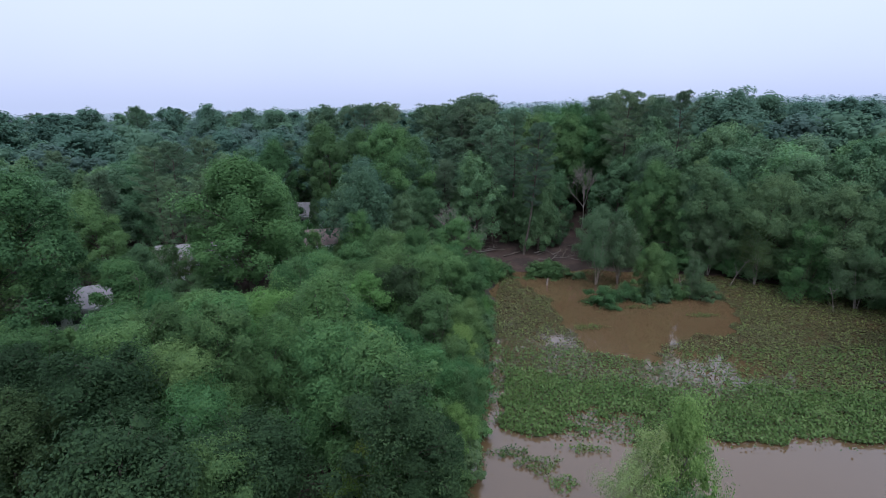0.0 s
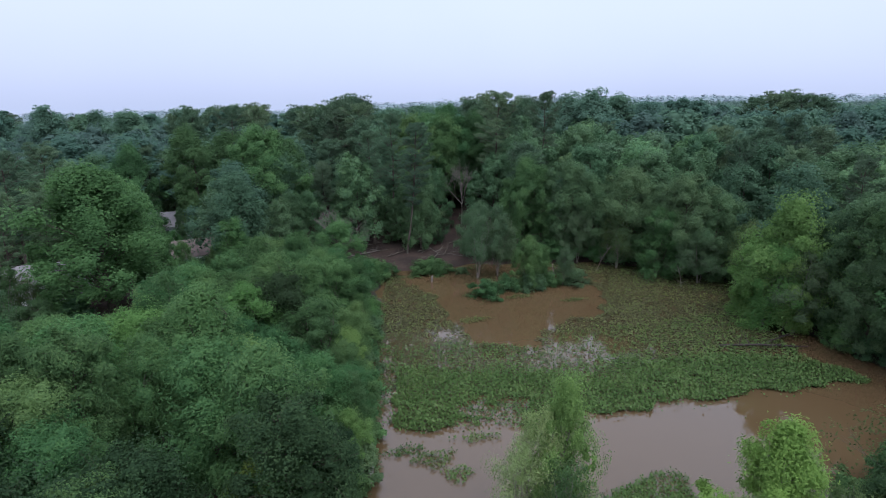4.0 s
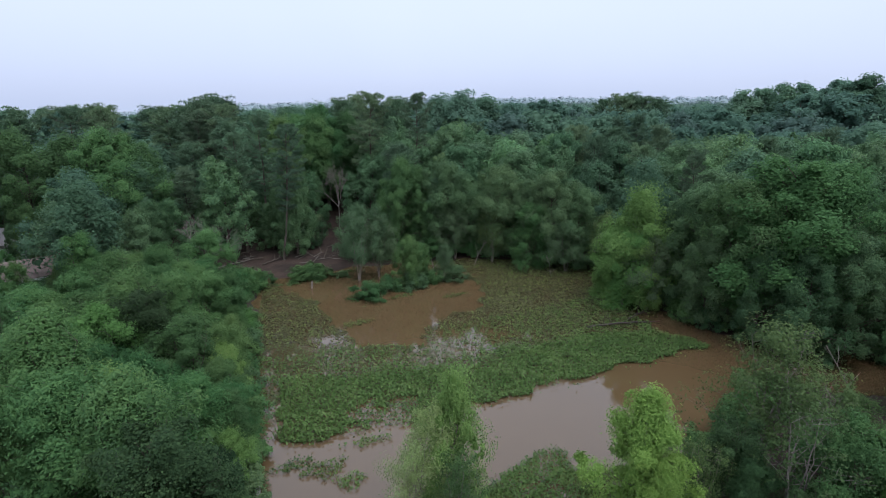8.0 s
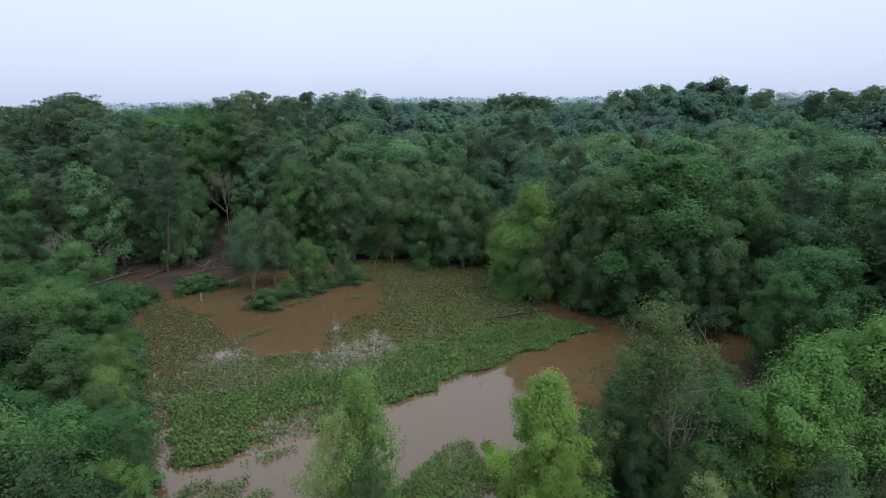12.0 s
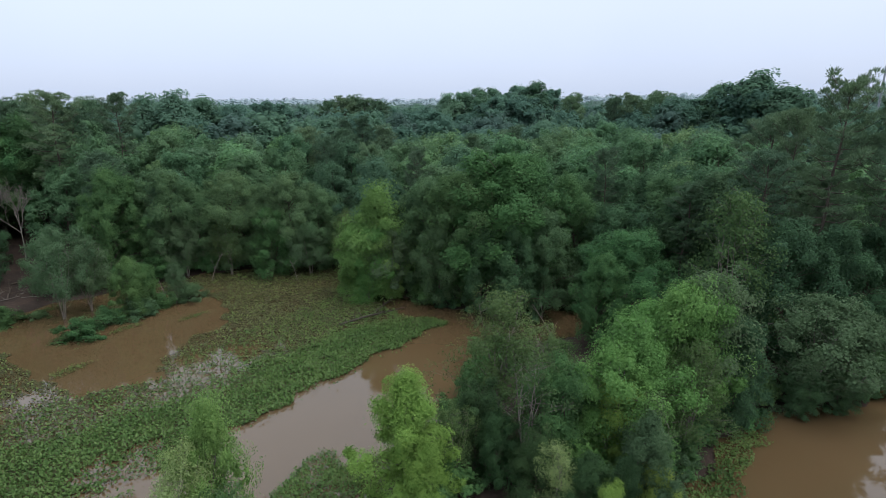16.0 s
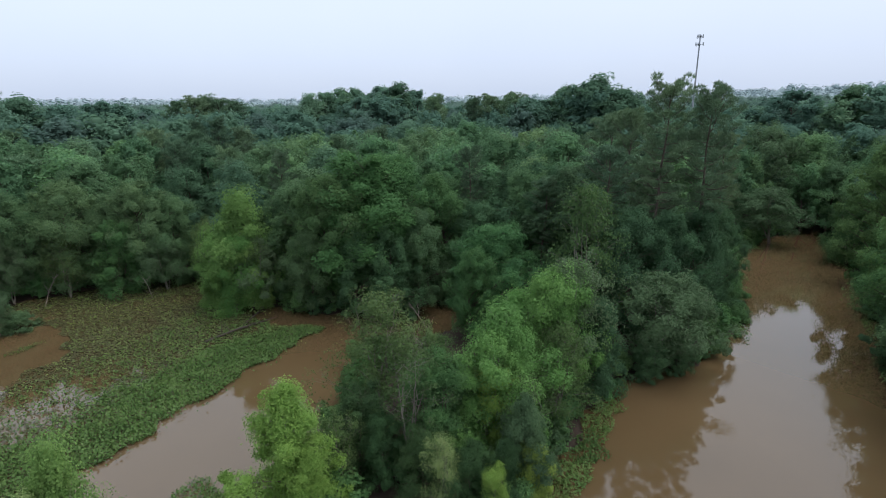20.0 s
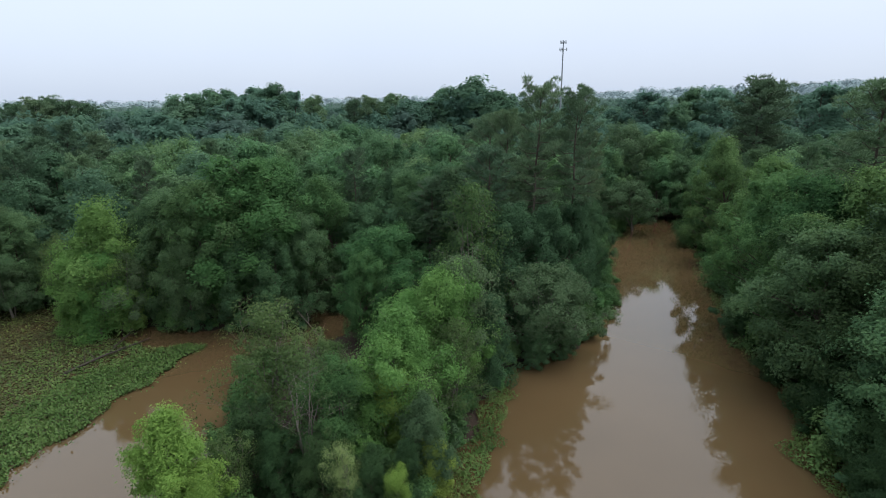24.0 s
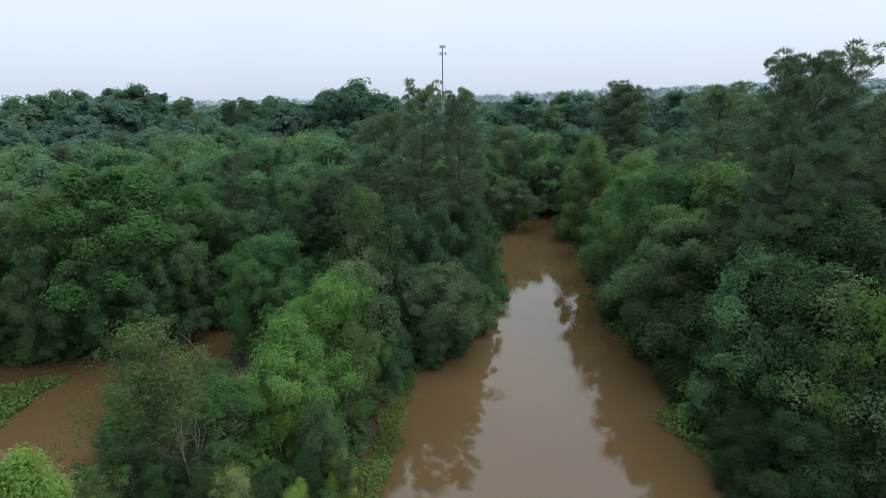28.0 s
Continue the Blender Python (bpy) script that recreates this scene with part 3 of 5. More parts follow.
def plant(kind, x, y, z, h, variant=None, width=1.0, turn=None, group="", lean=0.0):
    n, base_h, maker, label, cat = KINDS[kind]
    v = int(RNG.integers(0, n)) if variant is None else variant % n
    rz = RNG.uniform(0, 360) if turn is None else turn
    s = h / base_h
    m = pose(x, y, z, lean, 0, rz) @ Matrix.Diagonal((s * width, s * width, s, 1))
    key = (kind, v)
    if key not in PROTOS:
        ob = maker(v)
        tagged(ob, label, cat, group or "trees round the pond")
        PROTOS[key] = ob
        ob.matrix_basis = m
        return ob
    src = PROTOS[key]
    return copy_thing(src, m @ Matrix.Diagonal((*[1 / a for a in src.scale], 1)))


# ---------------------------------------------------------------- the lie of the land
WATER_LINE = np.array([
    (-4, 4), (-0.6, 20), (0.6, 27), (1.4, 31), (2.0, 38), (2.7, 44), (4.5, 56), (6.6, 66), (7.0, 72), (12, 70.2),
    (17, 71), (24, 70.2), (36, 68), (45, 62.5), (51, 55), (46.5, 46), (45, 41), (45.5, 34), (47, 30), (51, 27),
    (54, 23), (51.5, 17.5), (45, 19), (41.5, 24.5), (34, 21.5), (27, 20), (21, 18), (16.5, 15), (14, 9), (16, 4),
    (26, 5.6), (31, 4.8), (42, 3.0), (48, -3.0), (54, -6), (61, -7.6), (88, -9), (94, -11), (101, -15), (113, -22),
    (112, -30), (103, -28), (98, -25), (73, -22.5), (54, -20), (43, -20.8), (36, -20.2), (31, -19.8), (27, -18.8), (20, -20), (8, -22), (-8, -22)], float)


def shore_distance(x, y):
    """Metres from the water's edge: positive on land, negative over water."""
    p = np.stack([np.asarray(x, float), np.asarray(y, float)], -1)
    best = np.full(p.shape[:-1], 1e9)
    inside = np.zeros(p.shape[:-1], bool)
    n = len(WATER_LINE)
    for i in range(n):
        a, b = WATER_LINE[i], WATER_LINE[(i + 1) % n]
        ab = b - a
        t = np.clip(((p - a) @ ab) / (ab @ ab), 0, 1)
        q = a + t[..., None] * ab
        best = np.minimum(best, np.hypot(*np.moveaxis(p - q, -1, 0)))
        cross = ((a[1] > p[..., 1]) != (b[1] > p[..., 1]))
        xi = a[0] + (p[..., 1] - a[1]) * (b[0] - a[0]) / (b[1] - a[1] + 1e-12)
        inside ^= cross & (p[..., 0] < xi)
    return np.where(inside, -best, best)


def smooth(a, b, t):
    u = np.clip((t - a) / (b - a), 0, 1)
    return u * u * (3 - 2 * u)


def ground_height(x, y):
    x, y = np.asarray(x, float), np.asarray(y, float)
    s = shore_distance(x, y) + 0.7 * np.sin(x * 0.9 + 1.3 * np.sin(y * 0.7)) * np.cos(y * 0.8)
    d = np.hypot(x, y)
    az = np.degrees(np.arctan2(x, y))
    z = np.where(s > 0, 0.05 + 0.55 * smooth(0, 4, s) + 0.5 * smooth(3, 30, s), -1.2 * smooth(0, 5, -s))
    right = smooth(-8, 10, az)
    z = z + np.where(s > 0, (1.5 + 5.0 * right) * smooth(78, 260, d) * smooth(4, 40, s), 0)
    z = z + np.where(s > 0, 3.5 * smooth(74, 120, y) * smooth(0, 18, x) * smooth(60, 25, x), 0)
    z = z + 26.0 * smooth(320, 900, d) * smooth(100, 125, az) - 60.0 * smooth(1150, 3000, d)
    return z + 0.12 * np.sin(x * 0.31 + 0.5) * np.cos(y * 0.27) * smooth(2, 10, s)


def axis_steps(lo, hi, step, far):
    core = np.arange(lo, hi + 0.01, step)
    grow = []
    d, p = step, 0.0
    while p < far:
        d *= 1.22
        p += d
        grow.append(p)
    grow = np.array(grow)
    return np.concatenate([lo - grow[::-1], core, hi + grow])


def build_ground():
    xs, ys = axis_steps(-60, 120, 1.25, 3200), axis_steps(-50, 130, 1.25, 3200)
    X, Y = np.meshgrid(xs, ys)
    Z = ground_height(X, Y)
    v = np.stack([X, Y, Z], -1).reshape(-1, 3)
    nx, ny = len(xs), len(ys)
    i = (np.arange(ny - 1)[:, None] * nx + np.arange(nx - 1)[None, :]).ravel()
    f = np.stack([i, i + 1, i + nx + 1, i + nx], 1)
    return tagged(new("ground", raw_mesh("ground", v, f, SOIL, True)), "damp brown forest floor with leaf litter and mud", "ground", kind="structure")


build_ground()

bm = bmesh.new()
ring = [bm.verts.new((x * 1.0, y * 1.0, 0.0)) for x, y in ((-30, -60), (140, -60), (140, 90), (-30, 90))]
bm.faces.new(ring)
wme = bpy.data.meshes.new("water")
bm.to_mesh(wme)
bm.free()
wme.materials.append(WATER)
tagged(new("water", wme), "muddy brown flood water with a still surface", "water", kind="structure")


# ---------------------------------------------------------------- trees that stand out, one by one
def polar(az, d):
    return d * math.sin(radians(az)), d * math.cos(radians(az))


TAKEN = []


def stand(kind, x, y, h, variant=None, width=1.0, group="", room=2.0, turn=None, lean=0.0):
    z = max(float(ground_height(x, y)), -0.4)
    TAKEN.append((x, y, room))
    return plant(kind, x, y, z, h, variant, width, turn, group, lean)


def stand_polar(kind, az, d, h, variant=None, width=1.0, group="", room=2.5, turn=None, lean=0.0):
    x, y = polar(az, d)
    return stand(kind, x, y, h, variant, width, group, room, turn, lean)


# the wooded point between pond and creek
POINT = "trees on the wooded point"
stand_polar("bright", 25.9, 24.8, 9.4, 0, 0.58, POINT)
stand_polar("plume", 23.2, 23.8, 8.0, 0, 0.85, POINT)
stand_polar("plume", 21.4, 23.6, 6.4, 1, 0.8, POINT)
stand_polar("wispy", 27.8, 22.5, 6.2, 1, 0.7, POINT)
stand_polar("lime", 48.6, 26.5, 8.2, 0, 1.0, POINT)
stand_polar("lime", 51.5, 25.0, 5.6, 1, 1.0, POINT)
stand_polar("wispy", 54.5, 27.0, 5.2, 2, 0.9, POINT)
stand_polar("wispy", 59.5, 33.5, 9.6, 1, 0.95, POINT)
stand_polar("wispy", 62.5, 31.5, 8.3, 2, 1.0, POINT)
stand_polar("stems", 62.6, 27.6, 8.2, 0, 1.0, POINT)
stand_polar("stems", 76.8, 28.4, 7.0, 1, 0.9, POINT)
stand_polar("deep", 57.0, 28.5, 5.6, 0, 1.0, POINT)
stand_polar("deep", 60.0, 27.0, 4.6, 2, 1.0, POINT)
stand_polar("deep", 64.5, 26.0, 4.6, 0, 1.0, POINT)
stand_polar("lime", 73.0, 23.5, 4.2, 1, 0.7, POINT)
stand_polar("bright", 76.0, 37.0, 8.4, 1, 0.8, POINT)
stand_polar("shade", 89.6, 43.2, 3.8, 1, 1.1, POINT)
stand_polar("shade", 92.4, 45.5, 3.6, 4, 1.1, POINT)
stand_polar("plume", 67.5, 25.0, 4.8, 2, 0.9, POINT)
stand_polar("deep", 74.2, 25.0, 4.4, 1, 0.9, POINT)
stand_polar("willow", 66.5, 28.5, 7.4, 3, 0.95, POINT)
stand_polar("bright", 71.6, 29.5, 8.3, 1, 0.95, POINT)
stand_polar("wispy", 66.0, 36.0, 5.6, 0, 1.1, POINT)
stand_polar("bright", 75.3, 31.5, 9.4, 0, 1.0, POINT)
stand_polar("lime", 73.6, 30.0, 6.6, 1, 1.0, POINT)
stand_polar("bright", 79.2, 36.5, 10.4, 2, 0.8, POINT)
stand_polar("bright", 77.6, 36.0, 10.7, 2, 0.8, POINT)
stand_polar("grey", 80.8, 38.0, 11.0, 2, 0.85, POINT)
stand_polar("wispy", 80.0, 33.0, 7.8, 3, 0.95, POINT)
stand_polar("shade", 76.0, 26.5, 6.5, 2, 0.9, POINT)
stand_polar("deep", 70.5, 24.5, 4.4, 3, 0.9, POINT)
stand_polar("lime", 78.0, 26.0, 4.4, 1, 0.8, POINT)
stand_polar("shade", 84.0, 38.5, 8.0, 0, 0.9, POINT)
stand_polar("grey", 90.0, 44.5, 8.7, 0, 1.15, POINT)
stand_polar("grey", 93.2, 47.0, 7.6, 2, 1.1, POINT)
stand_polar("oak", 72.2, 49.0, 10.8, 0, 1.2, POINT)
stand_polar("oak", 70.2, 46.0, 9.4, 2, 0.7, POINT)
stand_polar("wispy", 82.7, 47.0, 15.0, 0, 0.72, POINT)
stand_polar("shade", 86.5, 50.0, 12.5, 1, 0.85, POINT)
stand_polar("shade", 90.2, 53.0, 12.0, 2, 0.85, POINT)
stand_polar("shade", 93.4, 56.5, 12.0, 0, 0.7, POINT)
stand_polar("shade", 94.6, 62.0, 11.0, 1, 0.65, POINT)
PINES = "tall pines round the pond"
stand_polar("pine", 89.3, 57.0, 24.0, 0, 0.95, PINES)
stand_polar("pine", 92.6, 58.0, 23.4, 1, 0.9, PINES)
stand_polar("pine", 86.3, 60.0, 21.2, 2, 0.8, PINES)
stand_polar("pine", 83.8, 63.0, 20.8, 3, 1.1, PINES)
stand_polar("pine", 94.2, 65.0, 19.0, 2, 0.75, PINES)

# the shore woods right of the lily mats
EAST = "trees along the east shore"
stand_polar("bright", 45.4, 62.0, 13.4, 0, 0.95, EAST)
stand_polar("bright", 45.0, 60.5, 9.6, 2, 0.95, EAST)
stand_polar("bright", 46.8, 61.0, 9.5, 1, 0.9, EAST)
stand_polar("bright", 44.0, 63.0, 9.5, 2, 1.0, EAST)
stand_polar("grey", 47.5, 60.0, 8.5, 2, 1.0, EAST)
stand_polar("oaklight", 58.8, 59.0, 16.5, 1, 1.3, EAST)
stand_polar("oak", 61.6, 60.5, 16.3, 0, 0.9, EAST)
stand_polar("oak", 55.0, 59.0, 14.5, 2, 0.95, EAST)
stand_polar("shade", 51.0, 62.0, 13.0, 0, 0.9, EAST)
stand_polar("shade", 53.0, 57.5, 9.5, 1, 0.9, EAST)
stand_polar("shade", 57.5, 55.5, 9.5, 2, 0.9, EAST)
stand_polar("shade", 61.0, 54.5, 10.0, 3, 0.9, EAST)
stand_polar("shade", 64.5, 57.5, 11.5, 0, 0.95, EAST)
stand_polar("shade", 49.5, 63.5, 11.0, 3, 0.8, EAST)
stand_polar("oak", 67.5, 62.0, 13.5, 1, 0.9, EAST)
stand_polar("pine", 70.0, 66.0, 16.5, 1, 0.95, EAST)
stand_polar("shade", 76.5, 62.0, 14.0, 3, 0.9, EAST)
stand_polar("pine", 50.5, 72.0, 16.0, 0, 0.9, EAST)

# the north shore
NORTH = "trees along the north shore"
stand_polar("grey", 16.4, 67.5, 10.4, 0, 0.78, NORTH)
stand_polar("grey", 18.6, 68.5, 8.5, 2, 0.9, NORTH)
stand_polar("willow", 21.8, 64.5, 7.0, 1, 0.9, NORTH)
stand_polar("willow", 23.2, 66.0, 5.5, 0, 0.9, NORTH)
stand_polar("grey", 25.6, 66.0, 5.2, 1, 0.7, NORTH)
stand_polar("bush", 17.5, 60.5, 2.4, 0, 1.3, NORTH)
stand_polar("bush", 22.5, 64.0, 2.2, 1, 1.3, NORTH)
stand_polar("bush", 24.5, 65.5, 2.0, 2, 1.4, NORTH)
stand_polar("bush", 26.8, 66.5, 2.3, 1, 1.3, NORTH)
stand_polar("bush", 19.6, 63.0, 2.2, 3, 1.2, NORTH)
stand_polar("bush", 10.2, 69.5, 2.0, 0, 1.5, NORTH)
stand_polar("bush", 11.3, 69.8, 2.2, 2, 1.5, NORTH)
stand_polar("bush", 12.4, 69.8, 1.8, 0, 1.5, NORTH)
stand_polar("willow", 3.6, 61.0, 4.6, 2, 0.9, NORTH)
stand_polar("willow", 4.6, 65.0, 3.4, 3, 1.0, NORTH)
stand_polar("bush", 5.4, 67.5, 2.4, 2, 1.5, NORTH)
stand_polar("bush", 6.3, 68.6, 1.8, 0, 1.4, NORTH)
stand_polar("bush", 14.6, 69.5, 1.2, 1, 1.3, NORTH)
stand_polar("oak", 20.5, 78.0, 14.0, 1, 0.85, NORTH)
stand_polar("oak", 22.5, 80.0, 13.0, 3, 0.85, NORTH)
stand_polar("dead", 1.6, 75.5, 8.4, 0, 1.5, NORTH, turn=40)
stand_polar("pine", 5.2, 83.0, 18.0, 3, 1.0, NORTH)
stand_polar("pine", 8.7, 77.5, 19.5, 2, 0.9, NORTH, lean=-6)
stand_polar("pine", 7.2, 86.0, 20.0, 0, 1.0, NORTH)
stand_polar("shade", 10.2, 80.0, 12.0, 0, 0.8, NORTH)
stand_polar("pine", 18.2, 92.0, 22.6, 1, 1.15, PINES)
stand_polar("pine", 19.6, 95.0, 20.6, 0, 1.0, PINES)
stand_polar("pine", 22.8, 98.0, 22.6, 3, 1.0, PINES)
stand_polar("oak", 13.6, 101.0, 19.0, 3, 1.0, NORTH)
stand_polar("oak", 12.4, 99.0, 17.0, 5, 1.0, NORTH)
stand_polar("oak", 15.0, 100.0, 17.5, 1, 0.9, NORTH)
stand_polar("pine", 4.0, 104.0, 20.5, 2, 1.1, PINES)
stand_polar("pine", 1.8, 108.0, 20.0, 1, 1.1, PINES)
stand_polar("oak", 9.8, 98.0, 17.0, 4, 1.0, NORTH)
stand_polar("oak", 11.6, 103.0, 17.0, 0, 1.0, NORTH)
stand_polar("dead", 14.6, 91.0, 13.5, 1, 0.8, NORTH)
for k, (a, d, h) in enumerate(((1.5, 84, 6.5), (3.4, 85.5, 7.5), (5.8, 88, 6.5), (7.8, 83, 7.0), (10.0, 85, 8.0), (11.6, 82, 6.5), (2.6, 90, 9), (8.8, 90, 9), (-1.5, 82, 9), (-3.0, 80, 9), (11.4, 90, 9), (16.0, 77, 7))):
    stand_polar("shade", a, d, h, k, 0.95, NORTH, 2.5)
for a in range(25, 43, 3):
    stand_polar("shade", a + 0.5, 79.5 - 0.35 * (a - 25), 11.5 + (a % 2) * 2.0, a, 0.95, NORTH)
for a in range(27, 44, 4):
    stand_polar(("grey", "wispy", "willowfar")[a % 3], a, 76.5 - 0.4 * (a - 27), 7.5 + (a % 3), a, 0.95, NORTH)

# the big trees before the houses, behind the thicket
WEST = "tall trees behind the west thicket"
stand_polar("shade", -13.5, 90.0, 6.0, 3, 0.65, WEST, 2.0)
stand_polar("willowfar", -14.3, 80.0, 4.8, 2, 0.8, WEST, 2.0)
stand_polar("wispy", -26.4, 64.0, 5.4, 2, 1.0, WEST, 2.0)
stand_polar("shade", -24.6, 65.0, 4.8, 1, 1.0, WEST, 2.0)
stand_polar("shade", -28.2, 66.0, 5.6, 4, 1.0, WEST, 2.0)
stand_polar("willowfar", -14.0, 70.5, 5.4, 2, 0.7, WEST, 2.0)
stand_polar("shade", -15.8, 89.0, 5.6, 0, 0.9, WEST, 2.0)
stand_polar("bush", -12.1, 71.0, 2.8, 1, 1.0, WEST, 2.0)
stand_polar("willowfar", -10.8, 70.5, 5.2, 4, 0.7, WEST, 2.0)
stand_polar("oaklight", -20.2, 63.0, 15.6, 0, 1.3, WEST, 3.5)
stand_polar("oak", -17.8, 66.0, 14.0, 2, 0.8, WEST, 3.0)
stand_polar("oak", -39.6, 56.0, 15.4, 4, 1.05, WEST, 3.5)
stand_polar("willowfar", -31.4, 56.0, 7.6, 3, 0.8, WEST, 2.0)
stand_polar("willowfar", -12.8, 69.0, 3.2, 3, 0.9, WEST, 2.0)
stand_polar("wispy", -11.4, 70.0, 3.4, 1, 0.9, WEST, 2.0)
stand_polar("shade", -26.0, 58.5, 4.2, 1, 1.3, WEST, 2.0)
stand_polar("shade", -23.4, 59.0, 4.0, 5, 1.3, WEST, 2.0)
stand_polar("oak", -43.5, 56.0, 13.5, 2, 1.0, WEST, 3.0)
stand_polar("pine", -26.0, 76.0, 17.0, 3, 1.25, WEST, 3.0)
stand_polar("pine", -28.0, 79.0, 16.0, 1, 1.2, WEST, 3.0)
stand_polar("pine", -23.5, 80.0, 17.0, 0, 1.1, WEST, 3.0)
stand_polar("shade", -30.0, 56.0, 8.8, 2, 0.8, WEST, 3.0)
stand_polar("pine", -27.0, 66.0, 13.5, 0, 0.9, WEST, 3.0)
stand_polar("pine", -24.4, 67.0, 13.0, 1, 1.0, WEST, 3.0)
stand_polar("pine", -23.0, 70.0, 14.0, 2, 0.9, WEST, 3.0)
stand_polar("wispy", -28.0, 62.0, 7.0, 2, 1.0, WEST, 2.0)
stand_polar("willowfar", -36.2, 49.0, 4.2, 2, 1.1, WEST, 2.0)
stand_polar("willowfar", -31.0, 53.0, 8.4, 1, 1.2, WEST, 2.0)
stand_polar("oak", -33.0, 70.0, 12.0, 1, 1.0, WEST, 3.0)
stand_polar("willowfar", -15.6, 68.0, 6.6, 1, 0.8, WEST, 2.0)
stand_polar("willowfar", -8.9, 68.0, 8.4, 0, 0.9, WEST, 2.0)
stand_polar("oak", -17.4, 84.0, 10.5, 5, 0.7, WEST, 2.0)
stand_polar("oak", -12.3, 88.0, 9.0, 3, 0.6, WEST, 2.0)
stand_polar("oak", -18.0, 92.0, 15.5, 1, 0.85, WEST, 3.0)
stand_polar("oak", -9.0, 92.0, 17.0, 3, 1.0, WEST, 3.0)
stand_polar("oak", -6.0, 90.0, 17.5, 4, 1.05, WEST, 3.0)
stand_polar("oak", -12.0, 96.0, 17.5, 1, 0.9, WEST, 3.0)
stand_polar("oak", -3.5, 94.0, 17.0, 2, 1.0, WEST, 3.0)
stand_polar("pine", -5.5, 120.0, 21.0, 1, 1.2, WEST, 3.0)
stand_polar("pine", -8.0, 122.0, 21.0, 2, 1.2, WEST, 3.0)

# the south bank of the creek
SOUTH = "trees on the south bank"
stand_polar("bigpine", 124.8, 44.0, 24.2, 0, 0.82, SOUTH, 4.0)
stand_polar("pine", 117.5, 60.0, 23.6, 1, 1.25, SOUTH, 3.0)
stand_polar("pine", 128.0, 53.0, 21.8, 2, 1.2, SOUTH, 3.0)
stand_polar("pine", 131.5, 50.0, 22.5, 0, 1.2, SOUTH, 3.0)
stand_polar("pine", 120.5, 66.0, 22.5, 2, 1.2, SOUTH, 3.0)
stand_polar("bright", 130.2, 34.5, 9.0, 1, 0.62, SOUTH)
stand_polar("bright", 132.4, 36.0, 12.0, 2, 0.5, SOUTH)
stand_polar("oak", 107.5, 82.0, 17.0, 1, 0.85, SOUTH)
stand_polar("oak", 110.5, 70.0, 16.0, 3, 0.9, SOUTH)
stand_polar("oak", 112.5, 60.0, 15.5, 0, 0.95, SOUTH)
stand_polar("willow", 105.0, 92.0, 10.0, 0, 1.1, SOUTH)
for k, (a, d, h) in enumerate(((113.5, 53, 13), (116.5, 48, 14), (119.5, 45, 14), (122.5, 40, 13.5), (126.5, 37.5, 13.5), (130.0, 37, 13),
                               (119.0, 55, 16.5), (122.5, 50, 16.5), (128, 45, 16), (115.0, 57, 15.5), (133.5, 40, 15), (136.5, 36, 13))):
    stand_polar(("oak", "shade", "deep")[k % 3] if d > 50 else ("deep", "shade")[k % 2], a, d, h * (1.0 if d > 50 else 0.93), k, 1.0 if d > 50 else 1.1, SOUTH)
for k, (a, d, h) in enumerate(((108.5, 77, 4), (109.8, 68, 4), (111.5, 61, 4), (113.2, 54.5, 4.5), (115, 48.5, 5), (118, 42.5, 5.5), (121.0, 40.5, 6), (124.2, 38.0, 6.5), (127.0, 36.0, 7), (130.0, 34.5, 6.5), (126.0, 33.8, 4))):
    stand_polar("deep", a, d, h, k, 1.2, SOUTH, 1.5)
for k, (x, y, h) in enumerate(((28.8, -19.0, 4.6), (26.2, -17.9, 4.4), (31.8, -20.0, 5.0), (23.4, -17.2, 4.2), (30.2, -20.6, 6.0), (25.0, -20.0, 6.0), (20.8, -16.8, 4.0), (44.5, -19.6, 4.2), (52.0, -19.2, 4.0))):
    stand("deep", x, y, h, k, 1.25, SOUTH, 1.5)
# trees that close the far end of the creek
for k, (a, d, h) in enumerate(((93.6, 101, 14), (96.8, 112, 17.5), (100.2, 119, 16), (102.0, 122, 15), (98.2, 118, 17), (104.2, 124, 15), (106.0, 118, 14), (105.6, 106, 12), (107.0, 98, 12), (95.0, 105, 14), (98.6, 115, 13), (101.2, 112, 12), (103.0, 116, 12), (93.0, 98, 13), (99.5, 118, 15), (104.5, 112, 11))):
    stand_polar(("oakfar", "oakcrest", "oakfar")[k % 3] if k != 1 else "grey", a, d, h, k, 1.0, SOUTH)
stand_polar("grey", 99.0, 99.0, 9.2, 1, 1.6, SOUTH)


# ---------------------------------------------------------------- scattered woods
def scatter(rng, lo, hi, az0, az1, step, accept):
    """Jittered grid of places between two distances and two bearings."""
    out = []
    n = int(hi / step) + 1
    for i in range(-n, n + 1):
        for j in range(-n, n + 1):
            x = (i + 0.5 * (j % 2) + rng.uniform(-0.32, 0.32)) * step
            y = (j * 0.9 + rng.uniform(-0.32, 0.32)) * step
            d = math.hypot(x, y)
            if lo <= d < hi and az0 <= math.degrees(math.atan2(x, y)) <= az1:
                out.append((x, y))
    pts = np.array(out)
    return pts[accept(pts[:, 0], pts[:, 1])]


def clear_of_taken(x, y):
    ok = np.ones(len(x), bool)
    for tx, ty, r in TAKEN:
        ok &= (x - tx) ** 2 + (y - ty) ** 2 > r * r
    return ok


